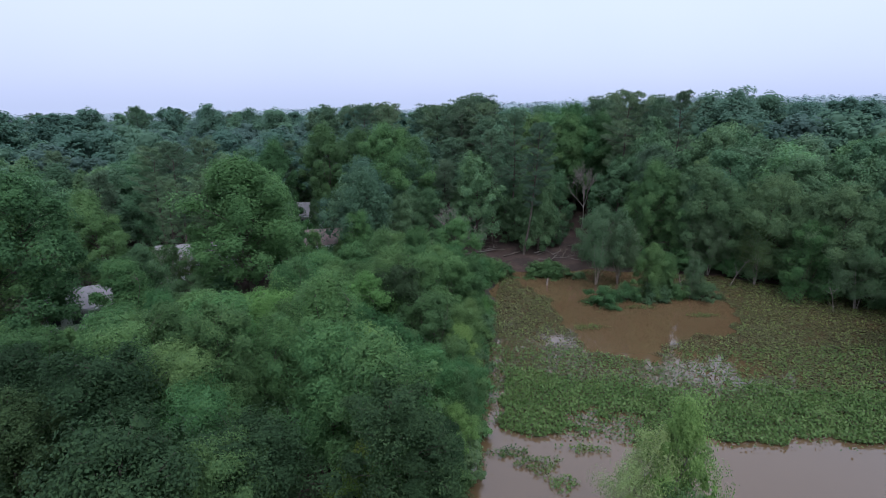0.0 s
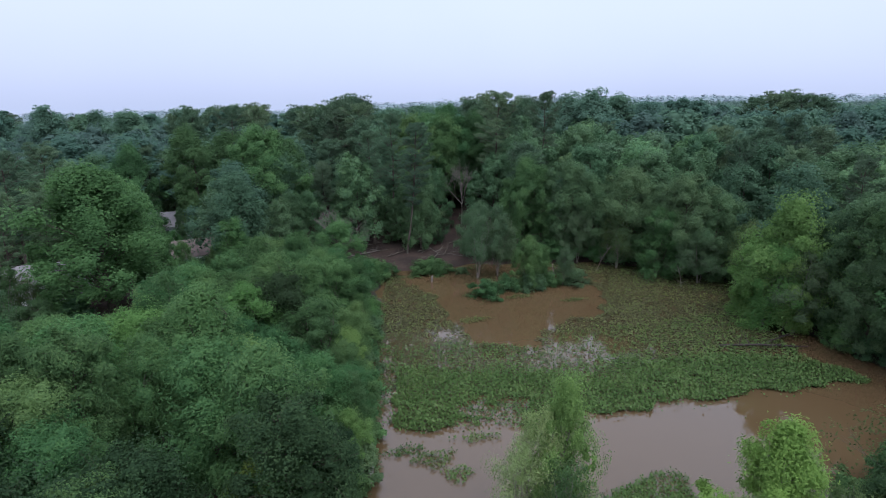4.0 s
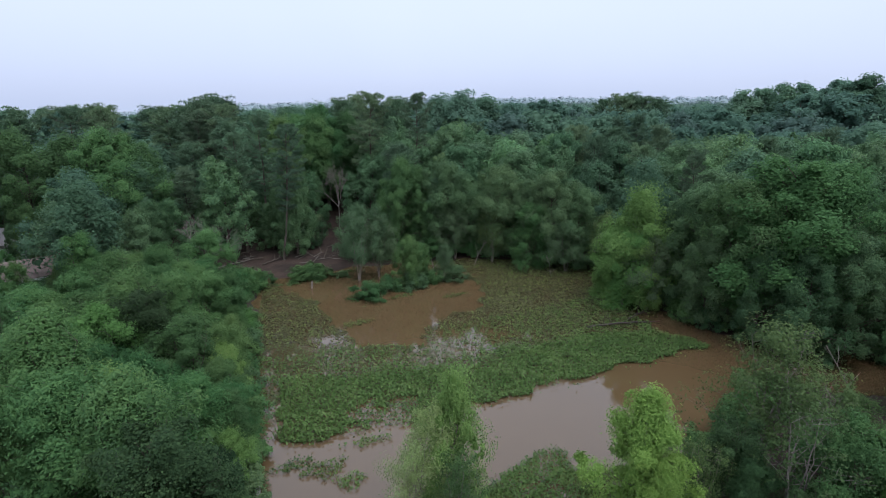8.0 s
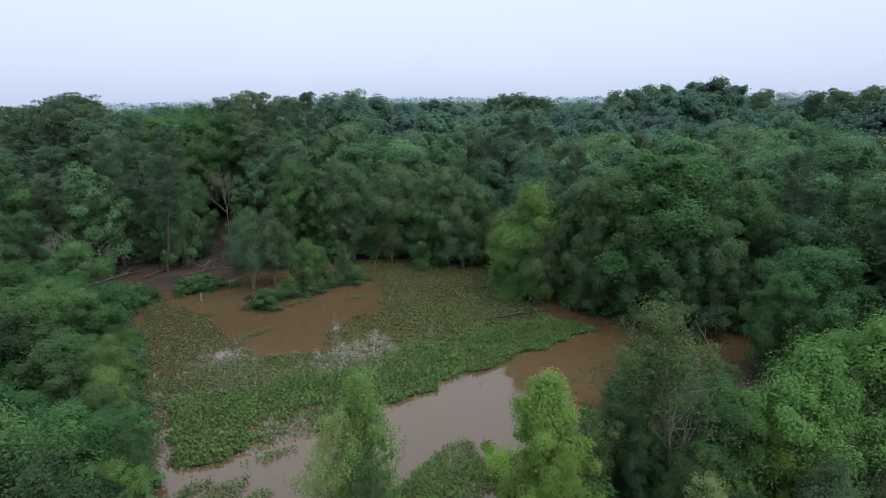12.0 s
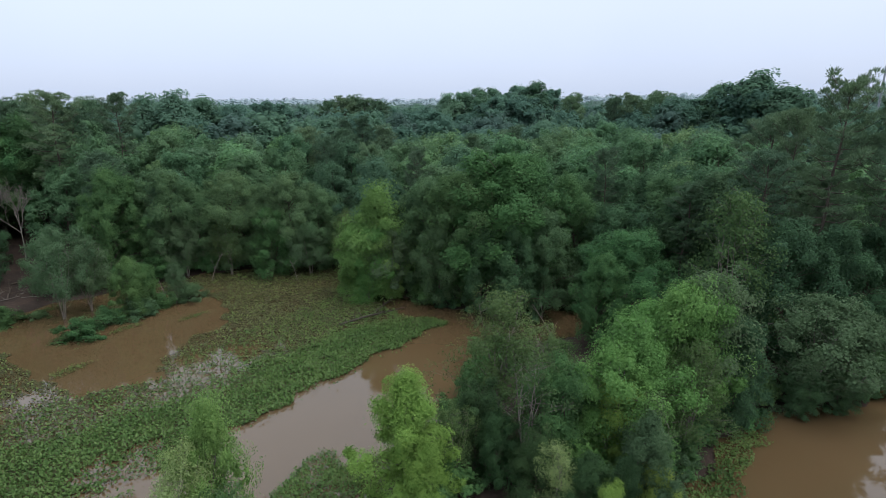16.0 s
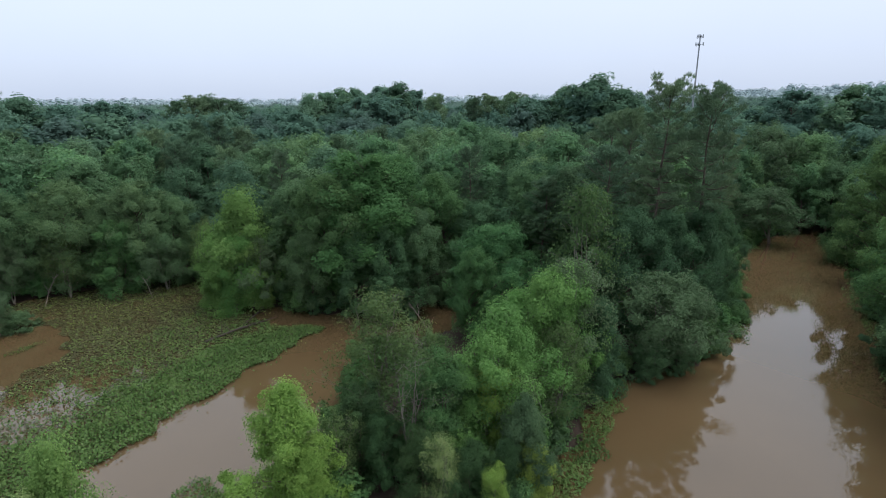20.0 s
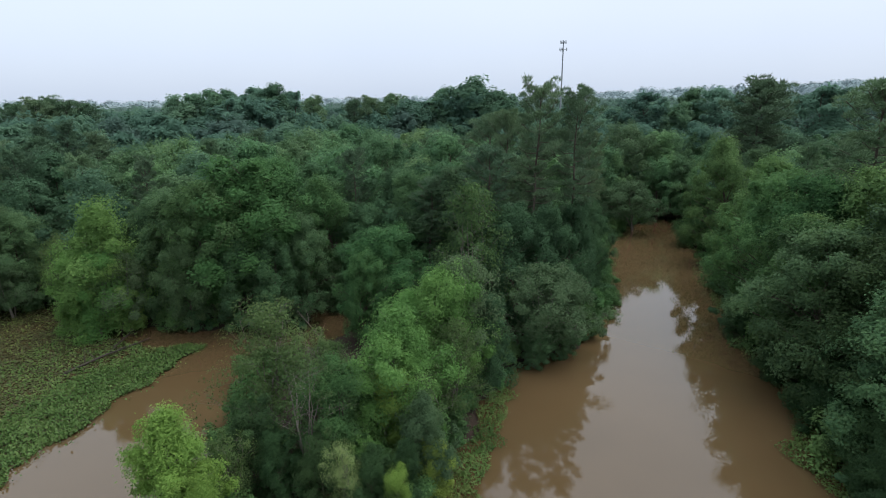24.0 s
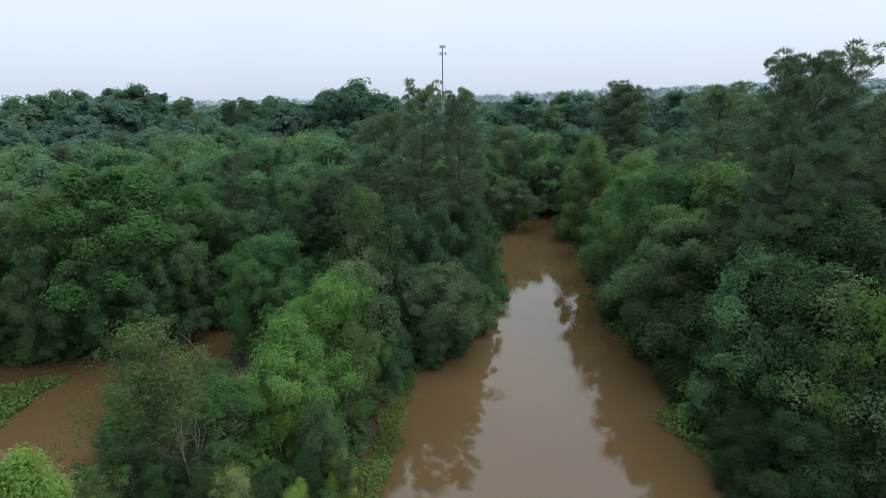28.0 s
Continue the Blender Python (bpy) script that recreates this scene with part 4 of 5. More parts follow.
def in_clearing(x, y):
    """The dirt track uphill from the north shore, the muddy clearing by it, and the yards of the houses."""
    az, d = np.degrees(np.arctan2(x, y)), np.hypot(x, y)
    track = (az > 12.6) & (az < 14.9) & (d > 68) & (d < 96)
    mud = (az > 0.5) & (az < 12.5) & (d > 70) & (d < 79)
    yard = (az > -39) & (az < -32) & (d > 50) & (d < 68)
    yard2 = (az > -15.0) & (az < -9.6) & (d > 60) & (d < 86)
    yard3 = (az > -17.0) & (az < -12.6) & (d > 70) & (d < 104)
    yard4 = (az > -27) & (az < -23.5) & (d > 58) & (d < 76)
    return track | mud | yard | yard2 | yard3 | yard4


THICKET = "willows of the west thicket"
for k, y in enumerate(np.arange(20.0, 57.0, 1.7)):
    x = float(np.interp(y, (20, 27, 31, 38, 44, 56), (-0.6, 0.6, 1.4, 2.0, 2.7, 4.5))) - 0.1
    stand("bush", x, float(y), 1.5 + 0.4 * (k % 3), k, 1.2, "bushes along the shore", 0.3)
stand_polar("lime", -24.7, 27.5, 4.6, 1, 0.9, THICKET, 1.5)
stand_polar("lime", -9.2, 24.5, 4.8, 2, 1.0, THICKET, 1.5)
stand_polar("lime", -12.6, 24.0, 4.0, 0, 1.0, THICKET, 1.5)
# overhanging willows along the west bank
for k, (y, h) in enumerate(((19.0, 4.2), (21.5, 4.6), (24.0, 4.4), (26.5, 5.0), (29.0, 4.6), (31.5, 5.4), (34.0, 5.0), (36.5, 5.6), (39.5, 5.2), (42.5, 5.6), (45.5, 5.0), (49.0, 4.6), (52.5, 4.2))):
    x = float(np.interp(y, (20, 27, 31, 38, 44, 56), (-0.6, 0.6, 1.4, 2.0, 2.7, 4.5))) - 0.6 - 0.4 * (k % 2)
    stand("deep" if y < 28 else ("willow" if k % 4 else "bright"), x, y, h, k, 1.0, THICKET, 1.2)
srng = np.random.default_rng(11)
# the thicket's upper outline: bearing, and the elevation that its tops reach as seen from over the pond
THICKET_AZ = (-60, -39, -35, -31, -28, -25, -20, -16, -13, -10, -5, -1, 2, 5, 8)
THICKET_EL = (-19, -19.2, -19.2, -18.4, -17.6, -18.4, -19.2, -16, -15, -14.6, -12.6, -13.6, -15.5, -18, -19)
pts = scatter(srng, 13.5, 64, -58, 8, 3.9, lambda x, y: (shore_distance(x, y) > 0.5) & (x < 6.5) & clear_of_taken(x, y))
for x, y in pts:
    d, az = math.hypot(x, y), math.degrees(math.atan2(x, y))
    cap = 22 + d * math.tan(radians(np.interp(az, THICKET_AZ, THICKET_EL))) - 0.4
    h = srng.uniform(5.8, 10.4) * (0.92 if x > -6 else 1.0) * (0.8 if d < 20 else 1.0)
    h = min(h, cap)
    kind = srng.choice(["willow", "deep", "lime", "wispy"], p=[0.87, 0.03, 0.03, 0.07] if d > 29 else [0.36, 0.58, 0.0, 0.06])
    if d < 24 and srng.uniform() < 0.12:
        continue
    if h < 3.4 or (kind == "lime" and d < 28):
        continue
    if az < -34 and d < 30:
        kind = "deep"
    if kind == "willow" and d > 36:
        kind = "willowfar"
    if kind == "lime":
        kind = "bright"
    stand(kind, x, y, h, width=srng.uniform(0.85, 1.15) * (9 / max(h, 6)) ** 0.3, group="willows of the west thicket", room=0)

# low growth along the wooded shores
pts = scatter(srng, 24, 112, -4, 136, 2.5, lambda x, y: (shore_distance(x, y) > -0.3) & (shore_distance(x, y) < 2.6) & ~in_clearing(x, y) & (np.hypot(x - 5, y - 45) > 32) & (np.hypot(x - 45, y - 20) > 6) & ~((y > -2) & (y < 12) & (x < 44) & (shore_distance(x, y) < 0.9)))
for x, y in pts:
    h = srng.uniform(1.4, 3.2) * (0.7 if -2 < y < 12 and x < 44 else 1.0)
    stand("bush", x, y, h, None, srng.uniform(0.9, 1.4), "bushes along the shore", 0)

for k, x in enumerate(np.arange(20.0, 44.0, 1.3)):
    y = float(np.interp(x, (16, 26, 31, 42, 48), (4.6, 5.6, 4.8, 3.0, -3.0))) + 0.95 + 0.5 * (k % 3)
    stand("bush", float(x), y, 1.3 + 0.35 * (k % 4), k, 1.15, "bushes along the shore", 0)

# woods within sight, tree by tree
pts = scatter(srng, 52, 112, -50, 138, 7.0, lambda x, y: (shore_distance(x, y) > 4.5) & clear_of_taken(x, y) & ~in_clearing(x, y))
for x, y in pts:
    d, az = math.hypot(x, y), math.degrees(math.atan2(x, y))
    if az < 0 and d < 72:
        continue
    pine = srng.uniform() < (0.30 if 0 < az < 24 or az > 105 else 0.16)
    tall = 15.0 if az > 3 else 11.5
    if shore_distance(x, y) < 9:
        tall -= 2.0
    near = d < 72
    if pine:
        stand("pine" if near else "pinefar", x, y, tall + srng.uniform(0.5, 3.5), width=srng.uniform(0.9, 1.25), group="trees of the woods", room=0)
    else:
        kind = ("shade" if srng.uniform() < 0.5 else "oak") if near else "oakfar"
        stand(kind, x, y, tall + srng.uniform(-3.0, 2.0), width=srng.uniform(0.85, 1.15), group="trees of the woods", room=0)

SKY_AZ = (-60, -38, -30, -20, -13, -7, -4, 0, 7, 13, 24, 33, 50, 65, 72, 95, 103, 112, 120, 150)
SKY_EL = (-1.1, -1.1, -1.0, -0.9, -0.7, -0.6, -0.9, -0.5, -0.2, -0.1, 0.2, 0.2, 0.15, 0.3, 0.4, 0.6, 0.8, 1.0, 1.3, 1.6)


# taller trees that break the skyline: bearing, distance, elevation of the top
def crest(kind, az, d, el, width=1.0):
    x, y = polar(az, d)
    stand(kind, x, y, 1.02 * (22 + d * math.tan(radians(el)) - float(ground_height(x, y))), None, width, "tall trees on the skyline", 0)


for a, d, el in ((54.6, 150, 0.7), (56.2, 156, 1.1), (57.6, 150, 1.3), (59.2, 158, 1.3), (60.8, 152, 1.6), (62.3, 150, 1.8), (63.6, 152, 1.3), (58.4, 144, 0.6), (61.6, 143, 0.8),
                 (26.6, 126, 0.6), (28.6, 122, 0.9), (30.6, 128, 0.6), (78.5, 130, 1.4), (81.4, 124, 2.0), (82.8, 126, 2.2), (85.0, 122, 1.3), (76.2, 128, 0.6),
                 (10.0, 112, -0.3), (8.5, 110, -0.4), (12.0, 118, -0.4), (33.8, 130, 0.0), (35.7, 124, 0.4), (98.5, 150, 0.9), (103, 150, 1.1), (106, 142, 1.2), (113, 130, 1.2)):
    crest("oakcrest", a, d, el, 1.2)
for a, d, el in ((41.8, 150, 0.3), (43.0, 146, 0.6), (44.2, 150, 0.7), (45.4, 148, 0.5), (46.6, 150, 0.3), (66.4, 140, 0.7), (70.4, 145, 0.5), (71.6, 142, 0.7), (74.2, 140, 0.9), (108.7, 100, 1.9), (110, 104, 1.2),
                 (2.4, 112, 0.5), (3.4, 115, 0.8), (4.5, 112, 0.5), (1.2, 118, 0.1), (15.4, 105, 0.4), (16.8, 108, 0.7), (21.0, 112, 0.5), (-7.6, 150, 0.0), (-6.4, 148, 0.0), (-9.0, 152, -0.2), (-11.5, 155, -0.2), (-0.6, 122, -0.1)):
    crest("pinefar", a, d, el, 1.15)


# the woods' canopy between the near trees and the far woods: crowns in a few sizes, joined by colour
def canopy(name, pts, tops, material, label, seed):
    rng = np.random.default_rng(seed)
    shapes = [leafy_shape(700 + i, 15, 5.0, 0.3, ("round", "dome", "tall")[i % 3], 44, 2500, 0.50, 1.4, shoots=9, fuzz=0.8, droop=0.5, solid=True)[1] for i in range(6)]
    out = []
    for (x, y), h in zip(pts, tops):
        v, f = shapes[rng.integers(0, 6)]
        a, k, w = rng.uniform(0, 6.283), h / 15, rng.uniform(1.0, 1.5)
        c, s = math.cos(a), math.sin(a)
        q = v @ np.array([[c * w, s * w, 0], [-s * w, c * w, 0], [0, 0, k]]) + np.array([x, y, float(ground_height(x, y))])
        out.append((q, f))
    v, f = join(out)
    return tagged(new(name, raw_mesh(name, v, f, material)), label, "woods", kind="stuff")


pts = scatter(srng, 110, 180, -46, 134, 8.4, lambda x, y: (shore_distance(x, y) > 5) & clear_of_taken(x, y))
belts = ([], [], [])
for x, y in pts:
    d, az = math.hypot(x, y), math.degrees(math.atan2(x, y))
    top = 22 + d * math.tan(radians(np.interp(az, SKY_AZ, SKY_EL) - 0.3)) - float(ground_height(x, y))
    patch = math.sin(x * 0.05 + 1) * math.cos(y * 0.043)
    pick = srng.uniform() + 0.35 * patch
    h = min(top * srng.uniform(0.86, 1.0), srng.uniform(11.5, 17.5) + (2.0 if az > 5 else -0.5))
    belts[0 if pick < 0.3 else (1 if pick < 0.75 else 2)].append((x, y, h))
# all three crown colours include some painted blue haze
for belt, material, label in zip(belts, (LEAF_FAR_DARK_HAZE, LEAF_FAR_HAZE, LEAF_FAR_LIGHT_HAZE), ("dark green crowns in the woods beyond the shore", "green woodland crowns beyond the shore", "light green crowns in the woods beyond the shore")):
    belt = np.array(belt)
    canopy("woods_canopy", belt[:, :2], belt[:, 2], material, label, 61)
for k in range(34):
    crest("pinefar" if k % 3 == 1 else "oakcrest", -42 + 1.3 * k + srng.uniform(-0.7, 0.7), srng.uniform(140, 220), srng.uniform(-1.2, -0.05), srng.uniform(1.0, 1.4))


# ---------------------------------------------------------------- distant woods
def swell(x, y):
    return 0.5 + 0.5 * np.sin(x * 0.021 + 1.7 * np.sin(y * 0.013)) * np.cos(y * 0.017 + 0.8 * np.sin(x * 0.011))


def far_woods(name, lo, hi, step, leaves, leaf, h0, h1, material, az0, az1, label, drop=0.0, share=(0.0, 1.0)):
    """A canopy of separate domed crowns of uneven height, kept under the skyline."""
    rng = np.random.default_rng(23 + int(lo))
    pts = scatter(rng, lo, hi, az0, az1, step, lambda x, y: (shore_distance(x, y) > 5) & ~in_clearing(x, y))
    pick = rng.uniform(0, 1, len(pts))
    pts = pts[(pick >= share[0]) & (pick < share[1])]
    pos, nrm, core = [], [], []
    level = 2 if lo < 230 else 1
    gz = ground_height(pts[:, 0], pts[:, 1])
    az = np.degrees(np.arctan2(pts[:, 0], pts[:, 1]))
    cap = 22 + np.hypot(pts[:, 0], pts[:, 1]) * np.tan(np.radians(np.interp(az, SKY_AZ, SKY_EL) - drop)) - gz
    n = int(leaves)
    for (x, y), z, top in zip(pts, gz, cap):
        h = min(h0 + (h1 - h0) * (0.65 * rng.uniform() + 0.35 * swell(x, y)), top * (0.72 + 0.18 * swell(x * 1.7, y * 1.7) + 0.14 * rng.uniform() + (0.1 if rng.uniform() < 0.08 else 0.0)))
        r = step * rng.uniform(0.5, 0.85)
        k = 5
        a, q = rng.uniform(0, 6.283, k), np.sqrt(rng.uniform(0, 1, k))
        size = r * rng.uniform(0.42, 0.72, k)
        c = np.stack([r * 0.55 * q * np.cos(a), r * 0.55 * q * np.sin(a), h - size - (0.9 * q ** 2) * r * 1.3], 1)
        c[0] = (0, 0, h - size[0])
        w = rng.integers(0, k, n)
        d = unit_cloud(rng, n, 0.5)
        p = c[w] + d * size[w][:, None] * rng.uniform(0.78, 1.04, n)[:, None]
        core.append(lumps(rng, c + np.array([x, y, z]), size * 0.6, level, 0.28))
        low = rng.uniform(0, 1, n) < 0.12
        p[low, 2] -= rng.uniform(0.1, 0.4, low.sum()) * h
        pos.append(p + np.array([x, y, z]))
        nrm.append(d + np.array([0, 0, 0.6]) + rng.normal(size=(n, 3)) * 0.08)
    v, f = join([kites(rng, np.concatenate(pos), np.concatenate(nrm), leaf, leaf * 0.8, corners=3),
                 join(core)])
    return tagged(new(name, raw_mesh(name, v, f, material)), label, "woods", kind="stuff")


# leaf colours carry more haze in the farther ring
for share, material, label in (((0.0, 0.5), LEAF_FAR_HAZE, "dense green woodland canopy beyond the pond"), ((0.5, 0.75), LEAF_FAR_DARK_HAZE, "dark pine tops in the woods beyond the pond"),
                               ((0.75, 1.0), LEAF_FAR_LIGHT_HAZE, "light green crowns in the woods beyond the pond")):
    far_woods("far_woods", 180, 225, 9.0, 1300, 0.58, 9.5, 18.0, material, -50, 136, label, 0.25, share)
    far_woods("farther_woods", 225, 330, 11.0, 760, 0.8, 9.0, 21.0, LEAF_FAR_HAZE if material is LEAF_FAR_DARK_HAZE else (LEAF_HAZE if material is LEAF_FAR_HAZE else material), -52, 138, label, 0.15, share)
# the haze over these woods is only their leaf colour
far_woods("distant_woods", 330, 560, 13.0, 110, 2.0, 13.0, 24.0, LEAF_HAZE, -55, 142, "woodland canopy toward the skyline, haze in its leaf colour", 0.0)
far_woods("backdrop_woods", 560, 1200, 26.0, 70, 3.4, 18.0, 40.0, LEAF_HAZE_BLUE, -46, 138, "distant woods at the skyline, coloured blue with haze", -0.5)
far_woods("backdrop_ridge", 700, 1000, 24.0, 300, 2.6, 18.0, 60.0, LEAF_HAZE_BLUE, 94, 150, "wooded ridge at the skyline, coloured blue with haze", -0.7)


# ---------------------------------------------------------------- lilies
def inside_poly(x, y, poly):
    poly = np.asarray(poly, float)
    hit = np.zeros(np.shape(x), bool)
    for i in range(len(poly)):
        a, b = poly[i], poly[(i + 1) % len(poly)]
        cross = (a[1] > y) != (b[1] > y)
        hit ^= cross & (x < a[0] + (y - a[1]) * (b[0] - a[0]) / (b[1] - a[1] + 1e-12))
    return hit


def ripple(x, y, s):
    """Smooth uneven values about 0, for ragged edges and thin patches."""
    return (np.sin(x * s + 2.1 * np.sin(y * s * 0.8 + 1.0)) + np.sin(y * s * 1.3 + 1.9 * np.sin(x * s * 0.9 + 0.4)) + 0.7 * np.sin((x + y) * s * 2.3 + 0.7)) / 2.7


def lily_leaves(name, rng, x, y, size, tilt, lift, material, label):
    """Six-sided leaves, each tilted its own way; the lifted ones stand clear of the water."""
    n = len(x)
    a = np.linspace(0, 2 * np.pi, 6, endpoint=False)
    rad = np.array([1.0, 0.92, 0.85, 0.55, 0.85, 0.92])
    turn = rng.uniform(0, 2 * np.pi, n)
    sz = size * rng.uniform(0.6, 1.35, n)
    px = np.cos(a)[None] * rad[None] * sz[:, None]
    py = np.sin(a)[None] * rad[None] * sz[:, None] * 0.68
    pz = -0.12 * np.abs(py)
    tl = tilt * rng.uniform(0.1, 1.0, n)
    qx = px * np.cos(tl)[:, None] - pz * np.sin(tl)[:, None]
    qz = px * np.sin(tl)[:, None] + pz * np.cos(tl)[:, None]
    c, s = np.cos(turn)[:, None], np.sin(turn)[:, None]
    z0 = 0.015 + lift * rng.uniform(0, 1, n) + np.abs(np.sin(tl)) * sz * 0.85 + 0.1 * sz
    v = np.stack([qx * c - py * s + x[:, None], qx * s + py * c + y[:, None], qz + z0[:, None]], -1).reshape(-1, 3)
    o = np.arange(n)[:, None] * 6
    f = np.concatenate([o + np.array([[0, 1, 2, 3]]), o + np.array([[0, 3, 4, 5]])])
    return tagged(new(name, raw_mesh(name, v, f, material)), label, "water lilies", kind="stuff")


lrng = np.random.default_rng(31)
OPEN_POOL = [(7.5, 74), (8.6, 69), (10.5, 63), (12.2, 58), (12.4, 51), (13.2, 45.5), (18.8, 43), (20.6, 47), (25, 48.6), (29.2, 50), (31.5, 56), (33.5, 61), (30, 66), (24, 72), (14, 74)]

# dense upright leaves along the front of the mat
n = 112000
x, y = lrng.uniform(1.5, 47, n), lrng.uniform(29, 46, n)
front = 33.25 - 1.6 * smooth(3, 12, x) - 0.6 * smooth(25, 44, x) + 0.55 * ripple(x, y, 0.9)
back = 40.0 - 0.14 * np.clip(x - 12, 0, 40) + 1.6 * ripple(x, y, 0.35) - 1.6 * np.exp(-((x - 22) / 5) ** 2)
hole = ((x - 11.2) / 3.2) ** 2 + ((y - 33.4) / 2.4) ** 2 + 0.6 * ripple(x, y, 1.6)
ok = (y > front - 0.9 * (lrng.uniform(0, 1, n) < 0.03)) & (shore_distance(x, y) < -0.9 - 0.6 * ripple(x, y, 0.7)) & ~inside_poly(x, y, OPEN_POOL)
ok &= lrng.uniform(0, 1, n) < 1.15 - smooth(-1.5, 2.5, y - back)
ok &= (hole > 0.75) | (lrng.uniform(0, 1, n) < 0.30)
ok &= (x > np.interp(y, (29, 33, 38, 43, 46), (3.0, 3.6, 4.8, 4.6, 3.5)) + 0.5 * ripple(x, y, 0.9)) | (lrng.uniform(0, 1, n) < 0.07)
ok &= x < np.interp(y, (29, 31, 36, 43.5, 55), (45.0, 42.6, 40.8, 43.0, 51.0)) + 0.9 * ripple(y, x, 0.8)
lily_leaves("lily_mat", lrng, x[ok], y[ok], 0.097, 1.3, 0.26, LEAF_LILY, "dense mat of upright green water-lily leaves")
# extra low layer in dark olive, standing for the shaded gaps between leaves
low = ok & ((hole > 0.85) | (lrng.uniform(0, 1, n) < 0.2)) & (y > front + 0.15) & (y < back - 0.3)
lily_leaves("lily_underleaves", lrng, x[low] + 0.1, y[low] + 0.1, 0.115, 0.35, 0.05, LEAF_PAD, "dark flat leaves added as shade under the upright ones")

# duller, thinner leaves that float on the water behind
n = 160000
x, y = lrng.uniform(2, 52, n), lrng.uniform(36, 70, n)
thin = 1.25 * np.exp(-(((x - 22.0) / 5.6) ** 2 + ((y - 42.2) / 3.6) ** 2) ** 2) + 0.6 * np.exp(-(((x - 28.5) / 2.2) ** 2 + ((y - 41.0) / 1.6) ** 2)) + 0.9 * np.exp(-(((x - 11) / 1.8) ** 2 + ((y - 48.3) / 1.6) ** 2))
ok = (shore_distance(x, y) < -0.7) & ~inside_poly(x + 0.8 * ripple(x, y, 0.9), y + 0.8 * ripple(y, x, 0.8), OPEN_POOL)
back = 40.0 - 0.14 * np.clip(x - 12, 0, 40) + 1.6 * ripple(x, y, 0.35) - 1.6 * np.exp(-((x - 22) / 5) ** 2)
ok &= y > back - 1.5
ok &= lrng.uniform(0, 1, n) < 0.80 + 0.25 * ripple(x, y, 0.28) + 0.22 * ripple(x, y, 1.1) - thin * (0.62 + 0.55 * ripple(x * 1.6 + 0.5 * y, y * 0.8, 2.3))
ok &= x < np.interp(y, (29, 31, 36, 43.5, 55), (45.0, 42.6, 40.8, 43.0, 51.0)) + 0.9 * ripple(y, x, 0.8)
ok &= (x < 46) | (lrng.uniform(0, 1, n) < 0.6)
pads = ok & (lrng.uniform(0, 1, n) < 0.80)
lily_leaves("lily_pad_mat", lrng, x[pads], y[pads], 0.097, 0.55, 0.04, LEAF_PAD, "floating olive and brown lily pads on the muddy water")
green = ok & ~pads
lily_leaves("lily_leaf_scatter", lrng, x[green], y[green], 0.094, 0.9, 0.12, LEAF_LILY, "green water-lily leaves scattered among floating pads")

# small rafts of leaves: cut off from the mat, before the point, along the creek, and under the south bank
RAFTS = (("lily_raft", 4.3, 30.6, 1.2, 0.6, 60), ("lily_raft", 5.9, 29.4, 1.3, 0.8, 90), ("lily_raft", 7.0, 27.7, 0.9, 0.7, 60), ("lily_raft", 9.5, 31.0, 1.2, 0.5, 50),
         ("lily_raft", 17.2, 22.4, 3.2, 2.1, 1150), ("lily_raft", 20.3, 20.6, 2.0, 1.8, 500), ("lily_raft", 13.8, 22.0, 1.6, 1.6, 320), ("lily_raft", 26.0, 24.0, 0.9, 0.5, 40),
         ("lily_raft", 41.0, 2.5, 1.3, 1.0, 150), ("lily_raft", 38.0, 2.8, 1.5, 1.0, 190), ("lily_raft", 35.0, 3.0, 1.6, 1.0, 210), ("lily_raft", 32.0, 3.3, 1.6, 1.0, 220),
         ("lily_raft", 29.0, 3.8, 1.6, 1.1, 240), ("lily_raft", 26.5, 4.3, 1.5, 1.1, 220), ("lily_raft", 34.0, -17.9, 2.6, 1.7, 560), ("lily_raft", 30.5, -18.3, 2.2, 1.5, 420),
         ("lily_raft", 38.5, -19.0, 2.0, 0.8, 180), ("lily_raft", 48.0, -18.9, 4.5, 0.7, 220), ("lily_raft", 60.0, -19.9, 6.0, 0.7, 240), ("lily_raft", 14.6, 51.0, 1.6, 0.7, 60),
         ("lily_raft", 21.8, 56.5, 1.5, 0.5, 40), ("lily_raft", 27.5, 54.0, 1.6, 0.5, 40), ("lily_raft", 19.0, 69.0, 1.3, 0.6, 40))
for name, cx, cy, rx, ry, count in RAFTS:
    count = int(count * 4.4)
    r = np.sqrt(lrng.uniform(0, 1, count))
    a = lrng.uniform(0, 2 * np.pi, count)
    r *= 1 + 0.25 * np.sin(3 * a + cx) + 0.12 * np.sin(5 * a + cy) + np.abs(lrng.normal(size=count)) * 0.10
    lily_leaves(name, lrng, cx + rx * r * np.cos(a), cy + ry * r * np.sin(a), 0.078, 1.1, 0.18, LEAF_LILY, "small raft of green water-lily leaves on brown water")


